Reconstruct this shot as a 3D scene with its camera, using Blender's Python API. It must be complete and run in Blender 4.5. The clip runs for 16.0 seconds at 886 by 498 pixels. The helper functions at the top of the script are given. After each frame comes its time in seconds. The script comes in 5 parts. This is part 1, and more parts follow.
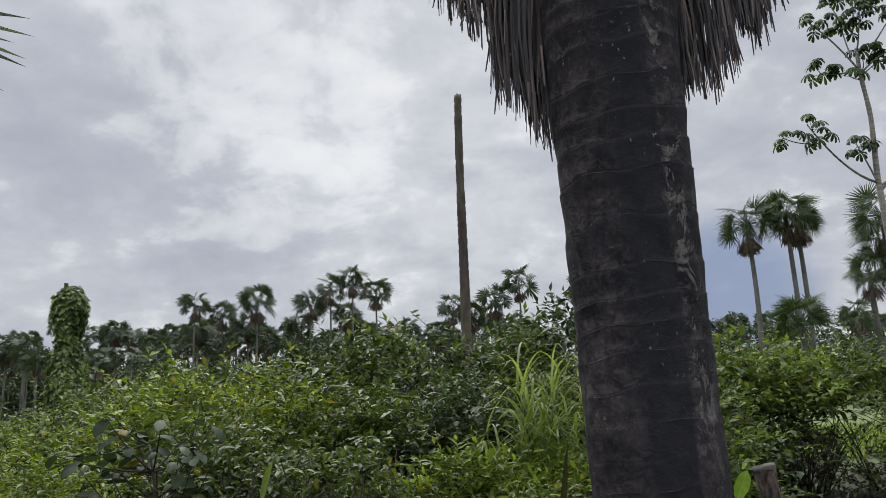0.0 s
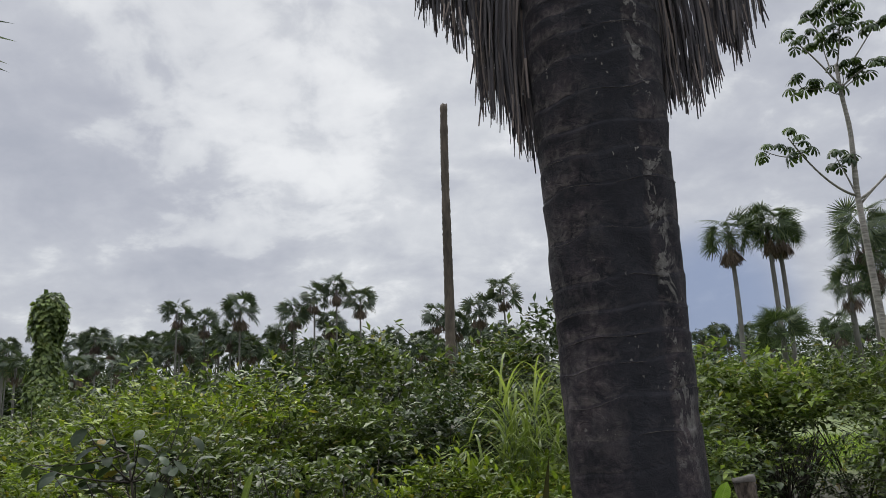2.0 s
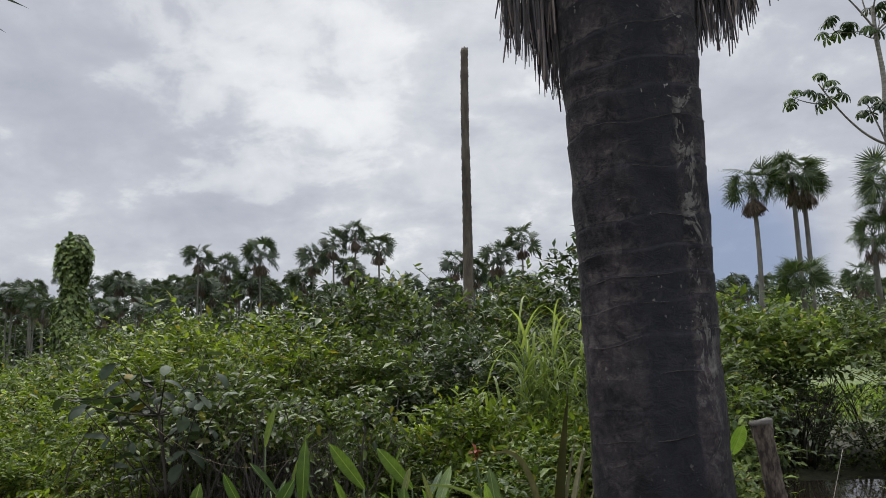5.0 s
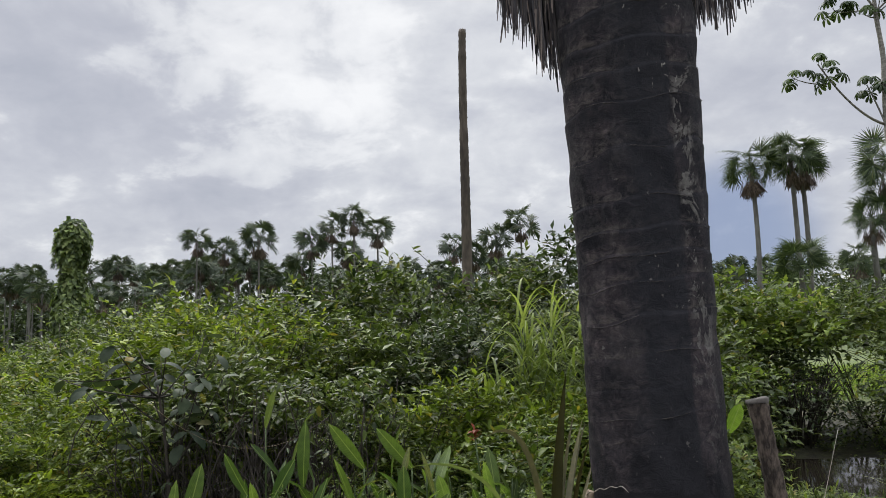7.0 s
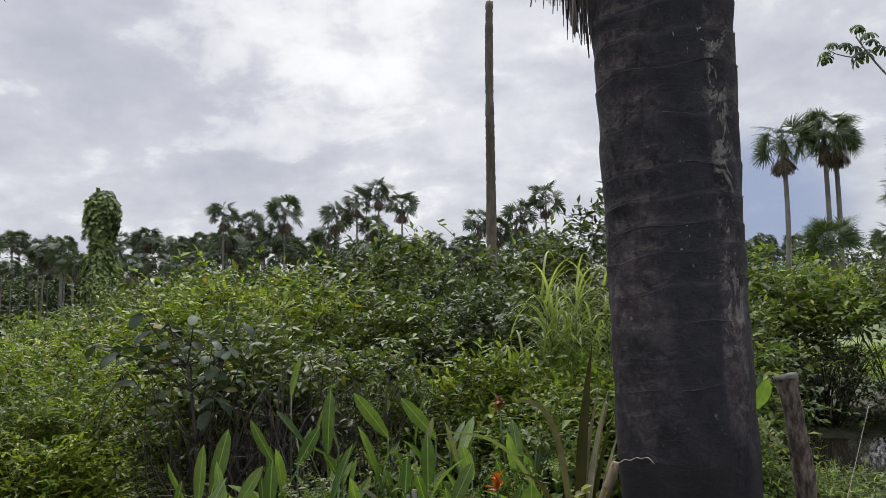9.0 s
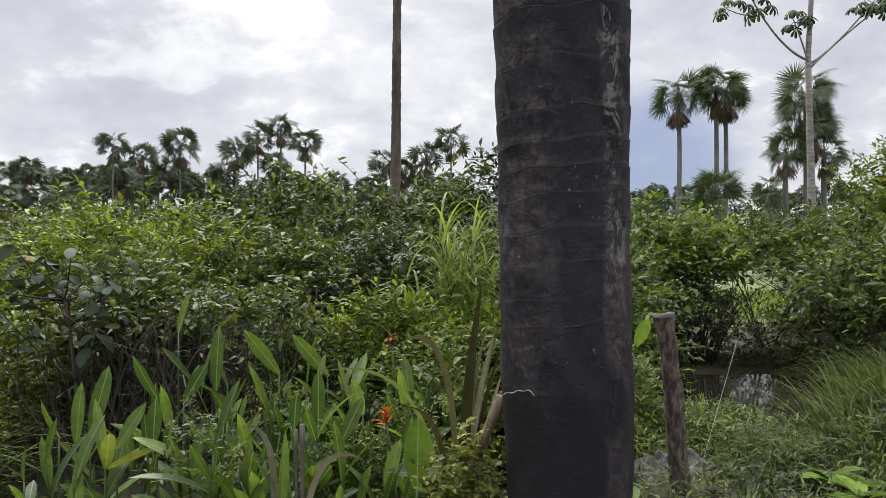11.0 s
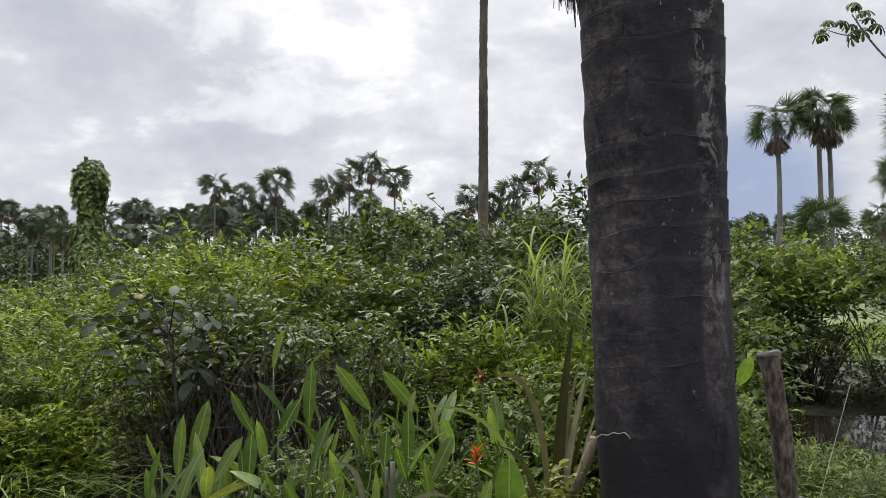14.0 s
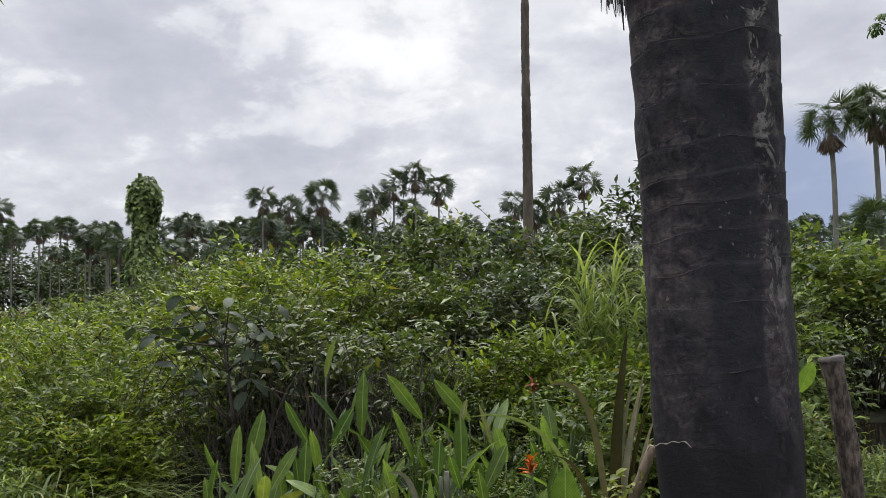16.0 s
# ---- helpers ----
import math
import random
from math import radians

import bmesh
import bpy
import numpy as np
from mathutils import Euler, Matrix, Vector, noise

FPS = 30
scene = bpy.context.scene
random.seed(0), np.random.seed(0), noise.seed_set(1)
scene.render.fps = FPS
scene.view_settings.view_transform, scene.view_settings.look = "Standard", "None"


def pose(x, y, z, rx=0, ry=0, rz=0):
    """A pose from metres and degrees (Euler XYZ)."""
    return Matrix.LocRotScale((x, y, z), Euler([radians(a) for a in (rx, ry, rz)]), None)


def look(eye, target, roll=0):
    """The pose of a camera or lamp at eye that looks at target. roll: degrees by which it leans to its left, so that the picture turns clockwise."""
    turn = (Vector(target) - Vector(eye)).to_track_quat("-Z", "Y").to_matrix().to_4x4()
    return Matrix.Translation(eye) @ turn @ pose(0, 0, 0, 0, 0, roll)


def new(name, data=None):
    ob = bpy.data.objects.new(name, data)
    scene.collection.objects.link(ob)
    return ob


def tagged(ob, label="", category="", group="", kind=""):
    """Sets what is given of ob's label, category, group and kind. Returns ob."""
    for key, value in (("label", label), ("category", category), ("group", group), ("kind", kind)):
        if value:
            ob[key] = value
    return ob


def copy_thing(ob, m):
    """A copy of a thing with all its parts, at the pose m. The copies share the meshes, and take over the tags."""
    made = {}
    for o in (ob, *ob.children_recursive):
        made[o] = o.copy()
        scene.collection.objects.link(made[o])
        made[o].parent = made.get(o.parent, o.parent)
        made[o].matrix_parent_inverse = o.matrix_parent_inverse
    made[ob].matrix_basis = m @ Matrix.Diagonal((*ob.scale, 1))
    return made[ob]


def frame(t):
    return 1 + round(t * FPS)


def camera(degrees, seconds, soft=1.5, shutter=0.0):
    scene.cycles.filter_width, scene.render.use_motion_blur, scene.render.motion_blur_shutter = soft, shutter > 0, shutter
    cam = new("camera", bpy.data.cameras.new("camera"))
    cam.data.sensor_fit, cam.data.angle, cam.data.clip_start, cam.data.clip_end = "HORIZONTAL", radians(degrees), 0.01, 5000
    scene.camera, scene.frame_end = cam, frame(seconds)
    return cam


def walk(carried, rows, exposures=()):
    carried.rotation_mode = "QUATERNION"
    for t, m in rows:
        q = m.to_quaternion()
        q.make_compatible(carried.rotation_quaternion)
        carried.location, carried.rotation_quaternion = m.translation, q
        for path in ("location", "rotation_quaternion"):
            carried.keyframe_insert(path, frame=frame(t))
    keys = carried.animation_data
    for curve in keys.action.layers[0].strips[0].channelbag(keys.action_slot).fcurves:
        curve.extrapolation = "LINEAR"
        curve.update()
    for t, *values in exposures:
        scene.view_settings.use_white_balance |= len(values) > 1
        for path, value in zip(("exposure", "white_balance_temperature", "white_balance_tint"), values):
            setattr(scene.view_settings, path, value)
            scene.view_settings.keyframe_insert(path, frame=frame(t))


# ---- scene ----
cam = camera(63.0, 16.0, soft=0.5)
PATH = [
    (0.0, pose(-0.040, -0.105, 1.529, 102.04, 2.68, 0.80)),
    (0.5, pose(-0.037, -0.110, 1.536, 103.01, 3.06, 0.91)),
    (1.0, pose(-0.040, -0.129, 1.541, 103.72, 2.86, 1.13)),
    (1.5, pose(-0.033, -0.126, 1.539, 103.48, 2.75, 0.13)),
    (2.0, pose(-0.033, -0.111, 1.536, 102.68, 2.47, -0.47)),
    (2.5, pose(-0.040, -0.110, 1.531, 102.33, 1.98, -0.48)),
    (3.0, pose(-0.045, -0.103, 1.528, 101.97, 1.69, -0.24)),
    (3.5, pose(-0.039, -0.100, 1.515, 100.18, 1.90, -0.64)),
    (4.0, pose(-0.044, -0.097, 1.508, 99.11, 1.71, 0.09)),
    (4.5, pose(-0.050, -0.092, 1.505, 98.73, 1.52, 0.77)),
    (7.0, pose(-0.047, -0.101, 1.493, 97.23, 1.92, 0.79)),
    (7.5, pose(-0.049, -0.077, 1.481, 95.84, 1.53, 0.65)),
    (8.0, pose(-0.053, -0.080, 1.473, 95.84, 0.84, 1.51)),
    (8.5, pose(-0.057, -0.076, 1.468, 95.30, 1.44, 2.51)),
    (9.0, pose(-0.057, -0.073, 1.467, 95.35, 1.14, 2.63)),
    (9.5, pose(-0.051, -0.070, 1.463, 94.37, 1.14, 1.43)),
    (10.0, pose(-0.040, -0.085, 1.447, 92.96, 0.63, -0.97)),
    (10.2, pose(-0.026, -0.076, 1.444, 92.12, 0.91, -3.02)),
    (12.3, pose(-0.001, -0.009, 1.446, 90.20, -0.10, -5.63)),
    (12.5, pose(0.000, 0.000, 1.450, 90.20, -0.00, -5.00)),
    (13.0, pose(-0.001, -0.008, 1.449, 90.26, -0.09, -3.97)),
    (13.5, pose(-0.002, -0.029, 1.462, 92.13, 0.82, -1.03)),
    (14.0, pose(-0.010, -0.027, 1.459, 93.34, 0.44, 1.98)),
    (14.5, pose(-0.027, -0.032, 1.459, 94.04, 0.86, 5.29)),
    (15.0, pose(-0.034, -0.017, 1.460, 93.84, 1.27, 6.26)),
    (15.5, pose(-0.036, -0.031, 1.460, 94.30, 1.06, 5.46)),
    (16.0, pose(-0.034, -0.025, 1.460, 94.04, 1.26, 5.59)),
]
EXPOSURES = [(0.0, -0.20, 6430, 10), (4.5, -0.16, 6430, 10), (7.0, -0.05, 6470, 10.5), (9.0, 0.03, 6500, 11), (10.0, 0.13, 6540, 11), (12.5, 0.36, 6680, 12), (13.5, 0.28, 6650, 12), (14.5, 0.12, 6540, 11), (16.0, 0.09, 6510, 11)]
walk(cam, PATH, EXPOSURES)

# ---- world, sun, exposure ----
def build_world():
    w = bpy.data.worlds.new("overcast_sky")
    scene.world = w
    w.use_nodes = True
    nt = w.node_tree
    nt.nodes.clear()
    N, L = nt.nodes.new, nt.links.new

    def math_node(op, a, b=None, clamp=False):
        n = N("ShaderNodeMath")
        n.operation, n.use_clamp = op, clamp
        for i, v in enumerate((a, b)):
            if v is None:
                continue
            if isinstance(v, (int, float)):
                n.inputs[i].default_value = v
            else:
                L(v, n.inputs[i])
        return n.outputs[0]

    def mix(fac, a, b):
        n = N("ShaderNodeMix")
        n.data_type = "RGBA"
        for i, v in ((0, fac), (6, a), (7, b)):
            if isinstance(v, (int, float, tuple)):
                n.inputs[i].default_value = v
            else:
                L(v, n.inputs[i])
        return n.outputs[2]

    tc = N("ShaderNodeTexCoord")
    sep = N("ShaderNodeSeparateXYZ")
    L(tc.outputs["Generated"], sep.inputs[0])
    up = math_node("MAXIMUM", sep.outputs[2], 0.0)
    den = math_node("ADD", up, 0.42)
    comb = N("ShaderNodeCombineXYZ")
    L(math_node("DIVIDE", sep.outputs[0], den), comb.inputs[0])
    L(math_node("DIVIDE", sep.outputs[1], den), comb.inputs[1])

    def clouds(scale, detail, rough, offset, distort=0.0):
        mp = N("ShaderNodeMapping")
        mp.inputs["Location"].default_value = offset
        L(comb.outputs[0], mp.inputs[0])
        n = N("ShaderNodeTexNoise")
        n.inputs["Scale"].default_value = scale
        n.inputs["Detail"].default_value = detail
        n.inputs["Roughness"].default_value = rough
        n.inputs["Distortion"].default_value = distort
        L(mp.outputs[0], n.inputs["Vector"])
        return n.outputs["Fac"]

    def toward(v, inner, outer):
        d = Vector(v).normalized()
        n = N("ShaderNodeVectorMath")
        n.operation = "DOT_PRODUCT"
        n.inputs[1].default_value = d
        L(tc.outputs["Generated"], n.inputs[0])
        r = N("ShaderNodeMapRange")
        r.interpolation_type = "SMOOTHERSTEP"
        r.inputs["From Min"].default_value = math.cos(radians(outer))
        r.inputs["From Max"].default_value = math.cos(radians(inner))
        L(n.outputs["Value"], r.inputs["Value"])
        return r.outputs[0]

    sky = N("ShaderNodeTexSky")
    sky.sky_type, sky.sun_disc = "NISHITA", False
    sky.sun_elevation, sky.sun_rotation = radians(SUN_ELEVATION), radians(SUN_AZIMUTH)
    sky_dim = N("ShaderNodeVectorMath")
    sky_dim.operation = "SCALE"
    sky_dim.inputs["Scale"].default_value = 0.10
    L(sky.outputs[0], sky_dim.inputs[0])

    big = clouds(2.4, 3.0, 0.5, (7.3, 2.6, 0.0), 0.2)
    mid = clouds(6.0, 8.0, 0.56, (0.4, 5.2, 2.0), 0.3)
    fine = clouds(15.0, 6.0, 0.55, (2.4, 1.2, 4.0), 0.2)
    lump = math_node("ADD", math_node("MULTIPLY", big, 0.46), math_node("MULTIPLY", mid, 0.52))
    lump = math_node("ADD", lump, math_node("MULTIPLY", fine, 0.22))
    lump = math_node("SUBTRACT", lump, 0.095)
    for way, inner, outer, lift in SKY_LUMPS:
        lump = math_node("ADD", lump, math_node("MULTIPLY", toward(way, inner, outer), lift))
    # breaks in the cover with crisp, puffy edges
    hole = N("ShaderNodeMapRange")
    hole.interpolation_type = "SMOOTHSTEP"
    hole.inputs["From Min"].default_value, hole.inputs["From Max"].default_value = 0.60, 0.72
    puff = math_node("ADD", math_node("MULTIPLY", mid, 0.85), math_node("MULTIPLY", fine, 0.25))
    L(math_node("ADD", puff, math_node("MULTIPLY", toward((-0.21, 0.895, 0.385), 1, 15), 0.15)), hole.inputs["Value"])
    lump = math_node("ADD", lump, math_node("MULTIPLY", hole.outputs[0], 0.09))
    shade = N("ShaderNodeValToRGB")
    els = shade.color_ramp.elements
    els[0].position, els[0].color = 0.28, (0.51, 0.535, 0.61, 1)
    els[1].position, els[1].color = 0.84, (1.06, 1.07, 1.08, 1)
    for p, c in ((0.40, (0.585, 0.605, 0.675, 1)), (0.50, (0.665, 0.685, 0.745, 1)), (0.60, (0.79, 0.81, 0.85, 1))):
        e = els.new(p)
        e.color = c
    L(lump, shade.inputs[0])
    low_blue = math_node("MULTIPLY", toward((0.36, 0.925, 0.115), 1, 8), 0.85)
    cloud = mix(low_blue, shade.outputs[0], (0.30, 0.38, 0.58, 1))
    whole = mix(0.94, sky_dim.outputs[0], cloud)
    # an overcast sky is brighter overhead than near the horizon
    rise = N("ShaderNodeMapRange")
    rise.inputs["From Min"].default_value, rise.inputs["From Max"].default_value = 0.52, 1.0
    rise.inputs["To Min"].default_value, rise.inputs["To Max"].default_value = 1.0, ZENITH
    L(sep.outputs[2], rise.inputs["Value"])
    scaled = N("ShaderNodeVectorMath")
    scaled.operation = "SCALE"
    L(whole, scaled.inputs[0])
    L(rise.outputs[0], scaled.inputs["Scale"])
    bg = N("ShaderNodeBackground")
    bg.inputs["Strength"].default_value = SKY_STRENGTH
    L(scaled.outputs[0], bg.inputs["Color"])
    out = N("ShaderNodeOutputWorld")
    L(bg.outputs[0], out.inputs[0])


SUN_ELEVATION, SUN_AZIMUTH = 52.0, -14.0
SKY_STRENGTH, ZENITH = 0.93, 6.0
# thin and thick places of the cloud cover: direction, inner and outer angle, lift
SKY_LUMPS = [((-0.235, 0.885, 0.39), 2, 12, 0.06), ((-0.13, 0.93, 0.33), 2, 12, 0.06), ((-0.05, 0.86, 0.50), 4, 20, 0.04), ((0.05, 0.95, 0.29), 4, 16, 0.05),
             ((-0.43, 0.828, 0.362), 1, 8, -0.08), ((-0.39, 0.90, 0.19), 3, 16, -0.03), ((-0.29, 0.93, 0.22), 2, 9, -0.03), ((0.37, 0.87, 0.31), 4, 16, -0.02)]
build_world()

sun_data = bpy.data.lights.new("sun", "SUN")
sun_data.energy, sun_data.angle, sun_data.color = 2.2, radians(25), (1.0, 0.96, 0.9)
sun = new("sun", sun_data)
_e, _a = radians(SUN_ELEVATION), radians(SUN_AZIMUTH)
sun.matrix_world = look((40 * math.sin(_a) * math.cos(_e), 40 * math.cos(_a) * math.cos(_e), 40 * math.sin(_e)), (0, 0, 0))


# ---- materials ----
def shader(name):
    m = bpy.data.materials.new(name)
    m.use_nodes = True
    nt = m.node_tree
    return m, nt, nt.nodes["Principled BSDF"], nt.nodes["Material Output"]


def ramp_node(nt, source, stops):
    n = nt.nodes.new("ShaderNodeValToRGB")
    els = n.color_ramp.elements
    els[0].position, els[0].color = stops[0][0], (*stops[0][1], 1)
    els[1].position, els[1].color = stops[-1][0], (*stops[-1][1], 1)
    for p, c in stops[1:-1]:
        els.new(p).color = (*c, 1)
    nt.links.new(source, n.inputs[0])
    return n.outputs[0]


def noise_node(nt, scale, detail=3.0, rough=0.5, stretch=(1, 1, 1), coord="Object", distort=0.0):
    tc = nt.nodes.new("ShaderNodeTexCoord")
    mp = nt.nodes.new("ShaderNodeMapping")
    mp.inputs["Scale"].default_value = stretch
    n = nt.nodes.new("ShaderNodeTexNoise")
    n.inputs["Scale"].default_value = scale
    n.inputs["Detail"].default_value = detail
    n.inputs["Roughness"].default_value = rough
    n.inputs["Distortion"].default_value = distort
    nt.links.new(tc.outputs[coord], mp.inputs[0])
    nt.links.new(mp.outputs[0], n.inputs["Vector"])
    return n.outputs["Fac"]


def mix_node(nt, fac, a, b, blend="MIX"):
    n = nt.nodes.new("ShaderNodeMix")
    n.data_type, n.blend_type = "RGBA", blend
    for i, v in ((0, fac), (6, a), (7, b)):
        if isinstance(v, (int, float)):
            n.inputs[i].default_value = v
        elif isinstance(v, tuple):
            n.inputs[i].default_value = (*v, 1)
        else:
            nt.links.new(v, n.inputs[i])
    return n.outputs[2]


def bump_node(nt, bsdf, height, strength, distance):
    n = nt.nodes.new("ShaderNodeBump")
    n.inputs["Strength"].default_value, n.inputs["Distance"].default_value = strength, distance
    nt.links.new(height, n.inputs["Height"])
    nt.links.new(n.outputs[0], bsdf.inputs["Normal"])


def leaf_material(name, dark, light, odd=None, odd_share=0.05, through_light=0.3, rough=0.40, patch=1.3, by_object=False, gloss=0.17, ribbed=False):
    """Foliage: each leaf its own tone, patches of tone over the plant, some light through the blade."""
    m, nt, bsdf, out = shader(name)
    if by_object:
        src = nt.nodes.new("ShaderNodeObjectInfo").outputs["Random"]
    else:
        src = nt.nodes.new("ShaderNodeNewGeometry").outputs["Random Per Island"]
    mid = tuple((a + b) / 2 for a, b in zip(dark, light))
    young = tuple(v * 1.28 for v in light)
    stops = [(0.0, dark), (0.40, tuple(v * 0.82 for v in mid)), (0.70, tuple(v * 0.96 for v in light)), (0.93 - odd_share, young)]
    if odd:
        stops += [(0.97 - odd_share, young), (1.0 - odd_share * 0.6, odd)]
    col = ramp_node(nt, src, stops)
    tone = ramp_node(nt, noise_node(nt, patch, 2.0), [(0.3, (0.62, 0.66, 0.6)), (0.7, (1.25, 1.2, 1.1))])
    col = mix_node(nt, 1.0, col, tone, "MULTIPLY")
    mottle = ramp_node(nt, noise_node(nt, 34.0, 3.0), [(0.3, (0.8, 0.82, 0.8)), (0.7, (1.12, 1.1, 1.0))])
    col = mix_node(nt, 1.0, col, mottle, "MULTIPLY")
    if ribbed:      # pale midrib along the blade, faint slanting veins
        tc = nt.nodes.new("ShaderNodeTexCoord")
        sep = nt.nodes.new("ShaderNodeSeparateXYZ")
        nt.links.new(tc.outputs["Object"], sep.inputs[0])
        off = nt.nodes.new("ShaderNodeMath")
        off.operation = "ABSOLUTE"
        nt.links.new(sep.outputs[1], off.inputs[0])
        rib = nt.nodes.new("ShaderNodeMapRange")
        rib.inputs["From Min"].default_value, rib.inputs["From Max"].default_value = 0.0012, 0.0036
        rib.inputs["To Min"].default_value, rib.inputs["To Max"].default_value = 0.55, 0.0
        nt.links.new(off.outputs[0], rib.inputs["Value"])
        slant = nt.nodes.new("ShaderNodeMath")
        slant.operation = "MULTIPLY_ADD"
        slant.inputs[1].default_value = -1.3
        nt.links.new(off.outputs[0], slant.inputs[0])
        nt.links.new(sep.outputs[0], slant.inputs[2])
        wave = nt.nodes.new("ShaderNodeMath")
        wave.operation = "SINE"
        freq = nt.nodes.new("ShaderNodeMath")
        freq.operation = "MULTIPLY"
        freq.inputs[1].default_value = 420.0
        nt.links.new(slant.outputs[0], freq.inputs[0])
        nt.links.new(freq.outputs[0], wave.inputs[0])
        veins = ramp_node(nt, wave.outputs[0], [(0.0, (0.88, 0.88, 0.88)), (1.0, (1.1, 1.1, 1.1))])
        col = mix_node(nt, 1.0, col, veins, "MULTIPLY")
        col = mix_node(nt, rib.outputs[0], col, (0.24, 0.30, 0.10))
    nt.links.new(col, bsdf.inputs["Base Color"])
    bsdf.inputs["Roughness"].default_value = rough
    bsdf.inputs["Specular IOR Level"].default_value = gloss
    tr = nt.nodes.new("ShaderNodeBsdfTranslucent")
    glow = mix_node(nt, 1.0, col, (1.5, 1.6, 0.85), "MULTIPLY")
    nt.links.new(glow, tr.inputs["Color"])
    mx = nt.nodes.new("ShaderNodeMixShader")
    mx.inputs[0].default_value = through_light
    nt.links.new(bsdf.outputs[0], mx.inputs[1])
    nt.links.new(tr.outputs[0], mx.inputs[2])
    nt.links.new(mx.outputs[0], out.inputs["Surface"])
    return m


def plain_material(name, dark, light, scale=20.0, rough=0.8, stretch=(1, 1, 1), bump=0.4, distance=0.004, spread=(0.32, 0.68)):
    m, nt, bsdf, _ = shader(name)
    f = noise_node(nt, scale, 5.0, 0.6, stretch)
    big = ramp_node(nt, noise_node(nt, scale * 0.17, 2.0), [(0.3, (0.7, 0.7, 0.7)), (0.7, (1.2, 1.2, 1.2))])
    col = mix_node(nt, 1.0, ramp_node(nt, f, [(spread[0], dark), (spread[1], light)]), big, "MULTIPLY")
    nt.links.new(col, bsdf.inputs["Base Color"])
    bsdf.inputs["Roughness"].default_value = rough
    bump_node(nt, bsdf, f, bump, distance)
    return m


def charred_bark():
    """Near-black palm trunk: mottled brown flank, a soaked black streak, a strip of grey lichen, a charred foot."""
    m, nt, bsdf, _ = shader("charred_palm_bark")
    N, L = nt.nodes.new, nt.links.new

    def grey(source, stops):
        return ramp_node(nt, source, [(p, (v, v, v)) for p, v in stops])

    def times(a, b):
        return mix_node(nt, 1.0, a, b, "MULTIPLY")

    def spread_over(source, low, high):
        r = N("ShaderNodeMapRange")
        r.inputs["From Min"].default_value, r.inputs["From Max"].default_value = low, high
        L(source, r.inputs["Value"])
        return r.outputs[0]

    tc = N("ShaderNodeTexCoord")
    sep = N("ShaderNodeSeparateXYZ")
    L(tc.outputs["Object"], sep.inputs[0])
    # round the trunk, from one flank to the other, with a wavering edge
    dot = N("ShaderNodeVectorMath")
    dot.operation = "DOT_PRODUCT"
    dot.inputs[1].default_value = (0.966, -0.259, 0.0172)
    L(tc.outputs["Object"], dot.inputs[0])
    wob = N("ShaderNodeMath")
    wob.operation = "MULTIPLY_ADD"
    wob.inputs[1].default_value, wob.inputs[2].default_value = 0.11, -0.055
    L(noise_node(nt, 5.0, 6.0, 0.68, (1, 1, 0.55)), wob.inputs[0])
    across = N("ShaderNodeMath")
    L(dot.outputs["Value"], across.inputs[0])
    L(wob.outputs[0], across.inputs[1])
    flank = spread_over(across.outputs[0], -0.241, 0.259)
    high = spread_over(sep.outputs[2], 0.9, 1.5)
    upper = spread_over(sep.outputs[2], 1.5, 2.3)

    mottle = noise_node(nt, 19.0, 8.0, 0.74, (1, 1, 1.3), distort=0.6)
    broad = noise_node(nt, 4.2, 4.0, 0.6, (1, 1, 0.8))
    fibre = noise_node(nt, 60.0, 4.0, 0.6, (1, 1, 0.4))
    col = ramp_node(nt, mottle, [(0.34, (0.0185, 0.0180, 0.0215)), (0.48, (0.0380, 0.0345, 0.0380)), (0.57, (0.060, 0.0520, 0.0545)), (0.68, (0.118, 0.102, 0.098))])
    col = times(col, ramp_node(nt, broad, [(0.40, (0.45, 0.46, 0.50)), (0.60, (1.40, 1.30, 1.29))]))
    col = times(col, grey(fibre, [(0.3, 0.78), (0.7, 1.22)]))
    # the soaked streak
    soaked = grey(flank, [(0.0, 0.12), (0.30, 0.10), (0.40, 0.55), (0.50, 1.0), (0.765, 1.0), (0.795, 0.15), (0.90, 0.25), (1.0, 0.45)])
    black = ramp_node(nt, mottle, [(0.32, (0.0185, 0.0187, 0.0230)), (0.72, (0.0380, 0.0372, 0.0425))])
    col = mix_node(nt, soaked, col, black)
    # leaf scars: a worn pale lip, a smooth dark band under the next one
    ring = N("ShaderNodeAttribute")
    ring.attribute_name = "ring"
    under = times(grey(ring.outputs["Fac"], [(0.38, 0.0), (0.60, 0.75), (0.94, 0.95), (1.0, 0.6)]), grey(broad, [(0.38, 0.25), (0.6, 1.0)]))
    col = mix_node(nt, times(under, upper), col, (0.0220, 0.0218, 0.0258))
    lip = times(grey(ring.outputs["Fac"], [(0.0, 0.2), (0.04, 1.0), (0.16, 0.55), (0.36, 0.0)]), grey(mottle, [(0.42, 0.0), (0.60, 0.9)]))
    lip = times(times(lip, high), grey(soaked, [(0.2, 1.0), (0.9, 0.10)]))
    col = mix_node(nt, lip, col, (0.105, 0.092, 0.085))
    # grey lichen
    zone = grey(flank, [(0.0, 0.12), (0.40, 0.10), (0.60, 0.0), (0.78, 0.03), (0.825, 1.0), (0.91, 1.0), (0.95, 0.25), (1.0, 0.10)])
    patch = grey(noise_node(nt, 9.0, 6.0, 0.7, (1, 1, 0.7), distort=1.2), [(0.535, 0.0), (0.555, 1.0)])
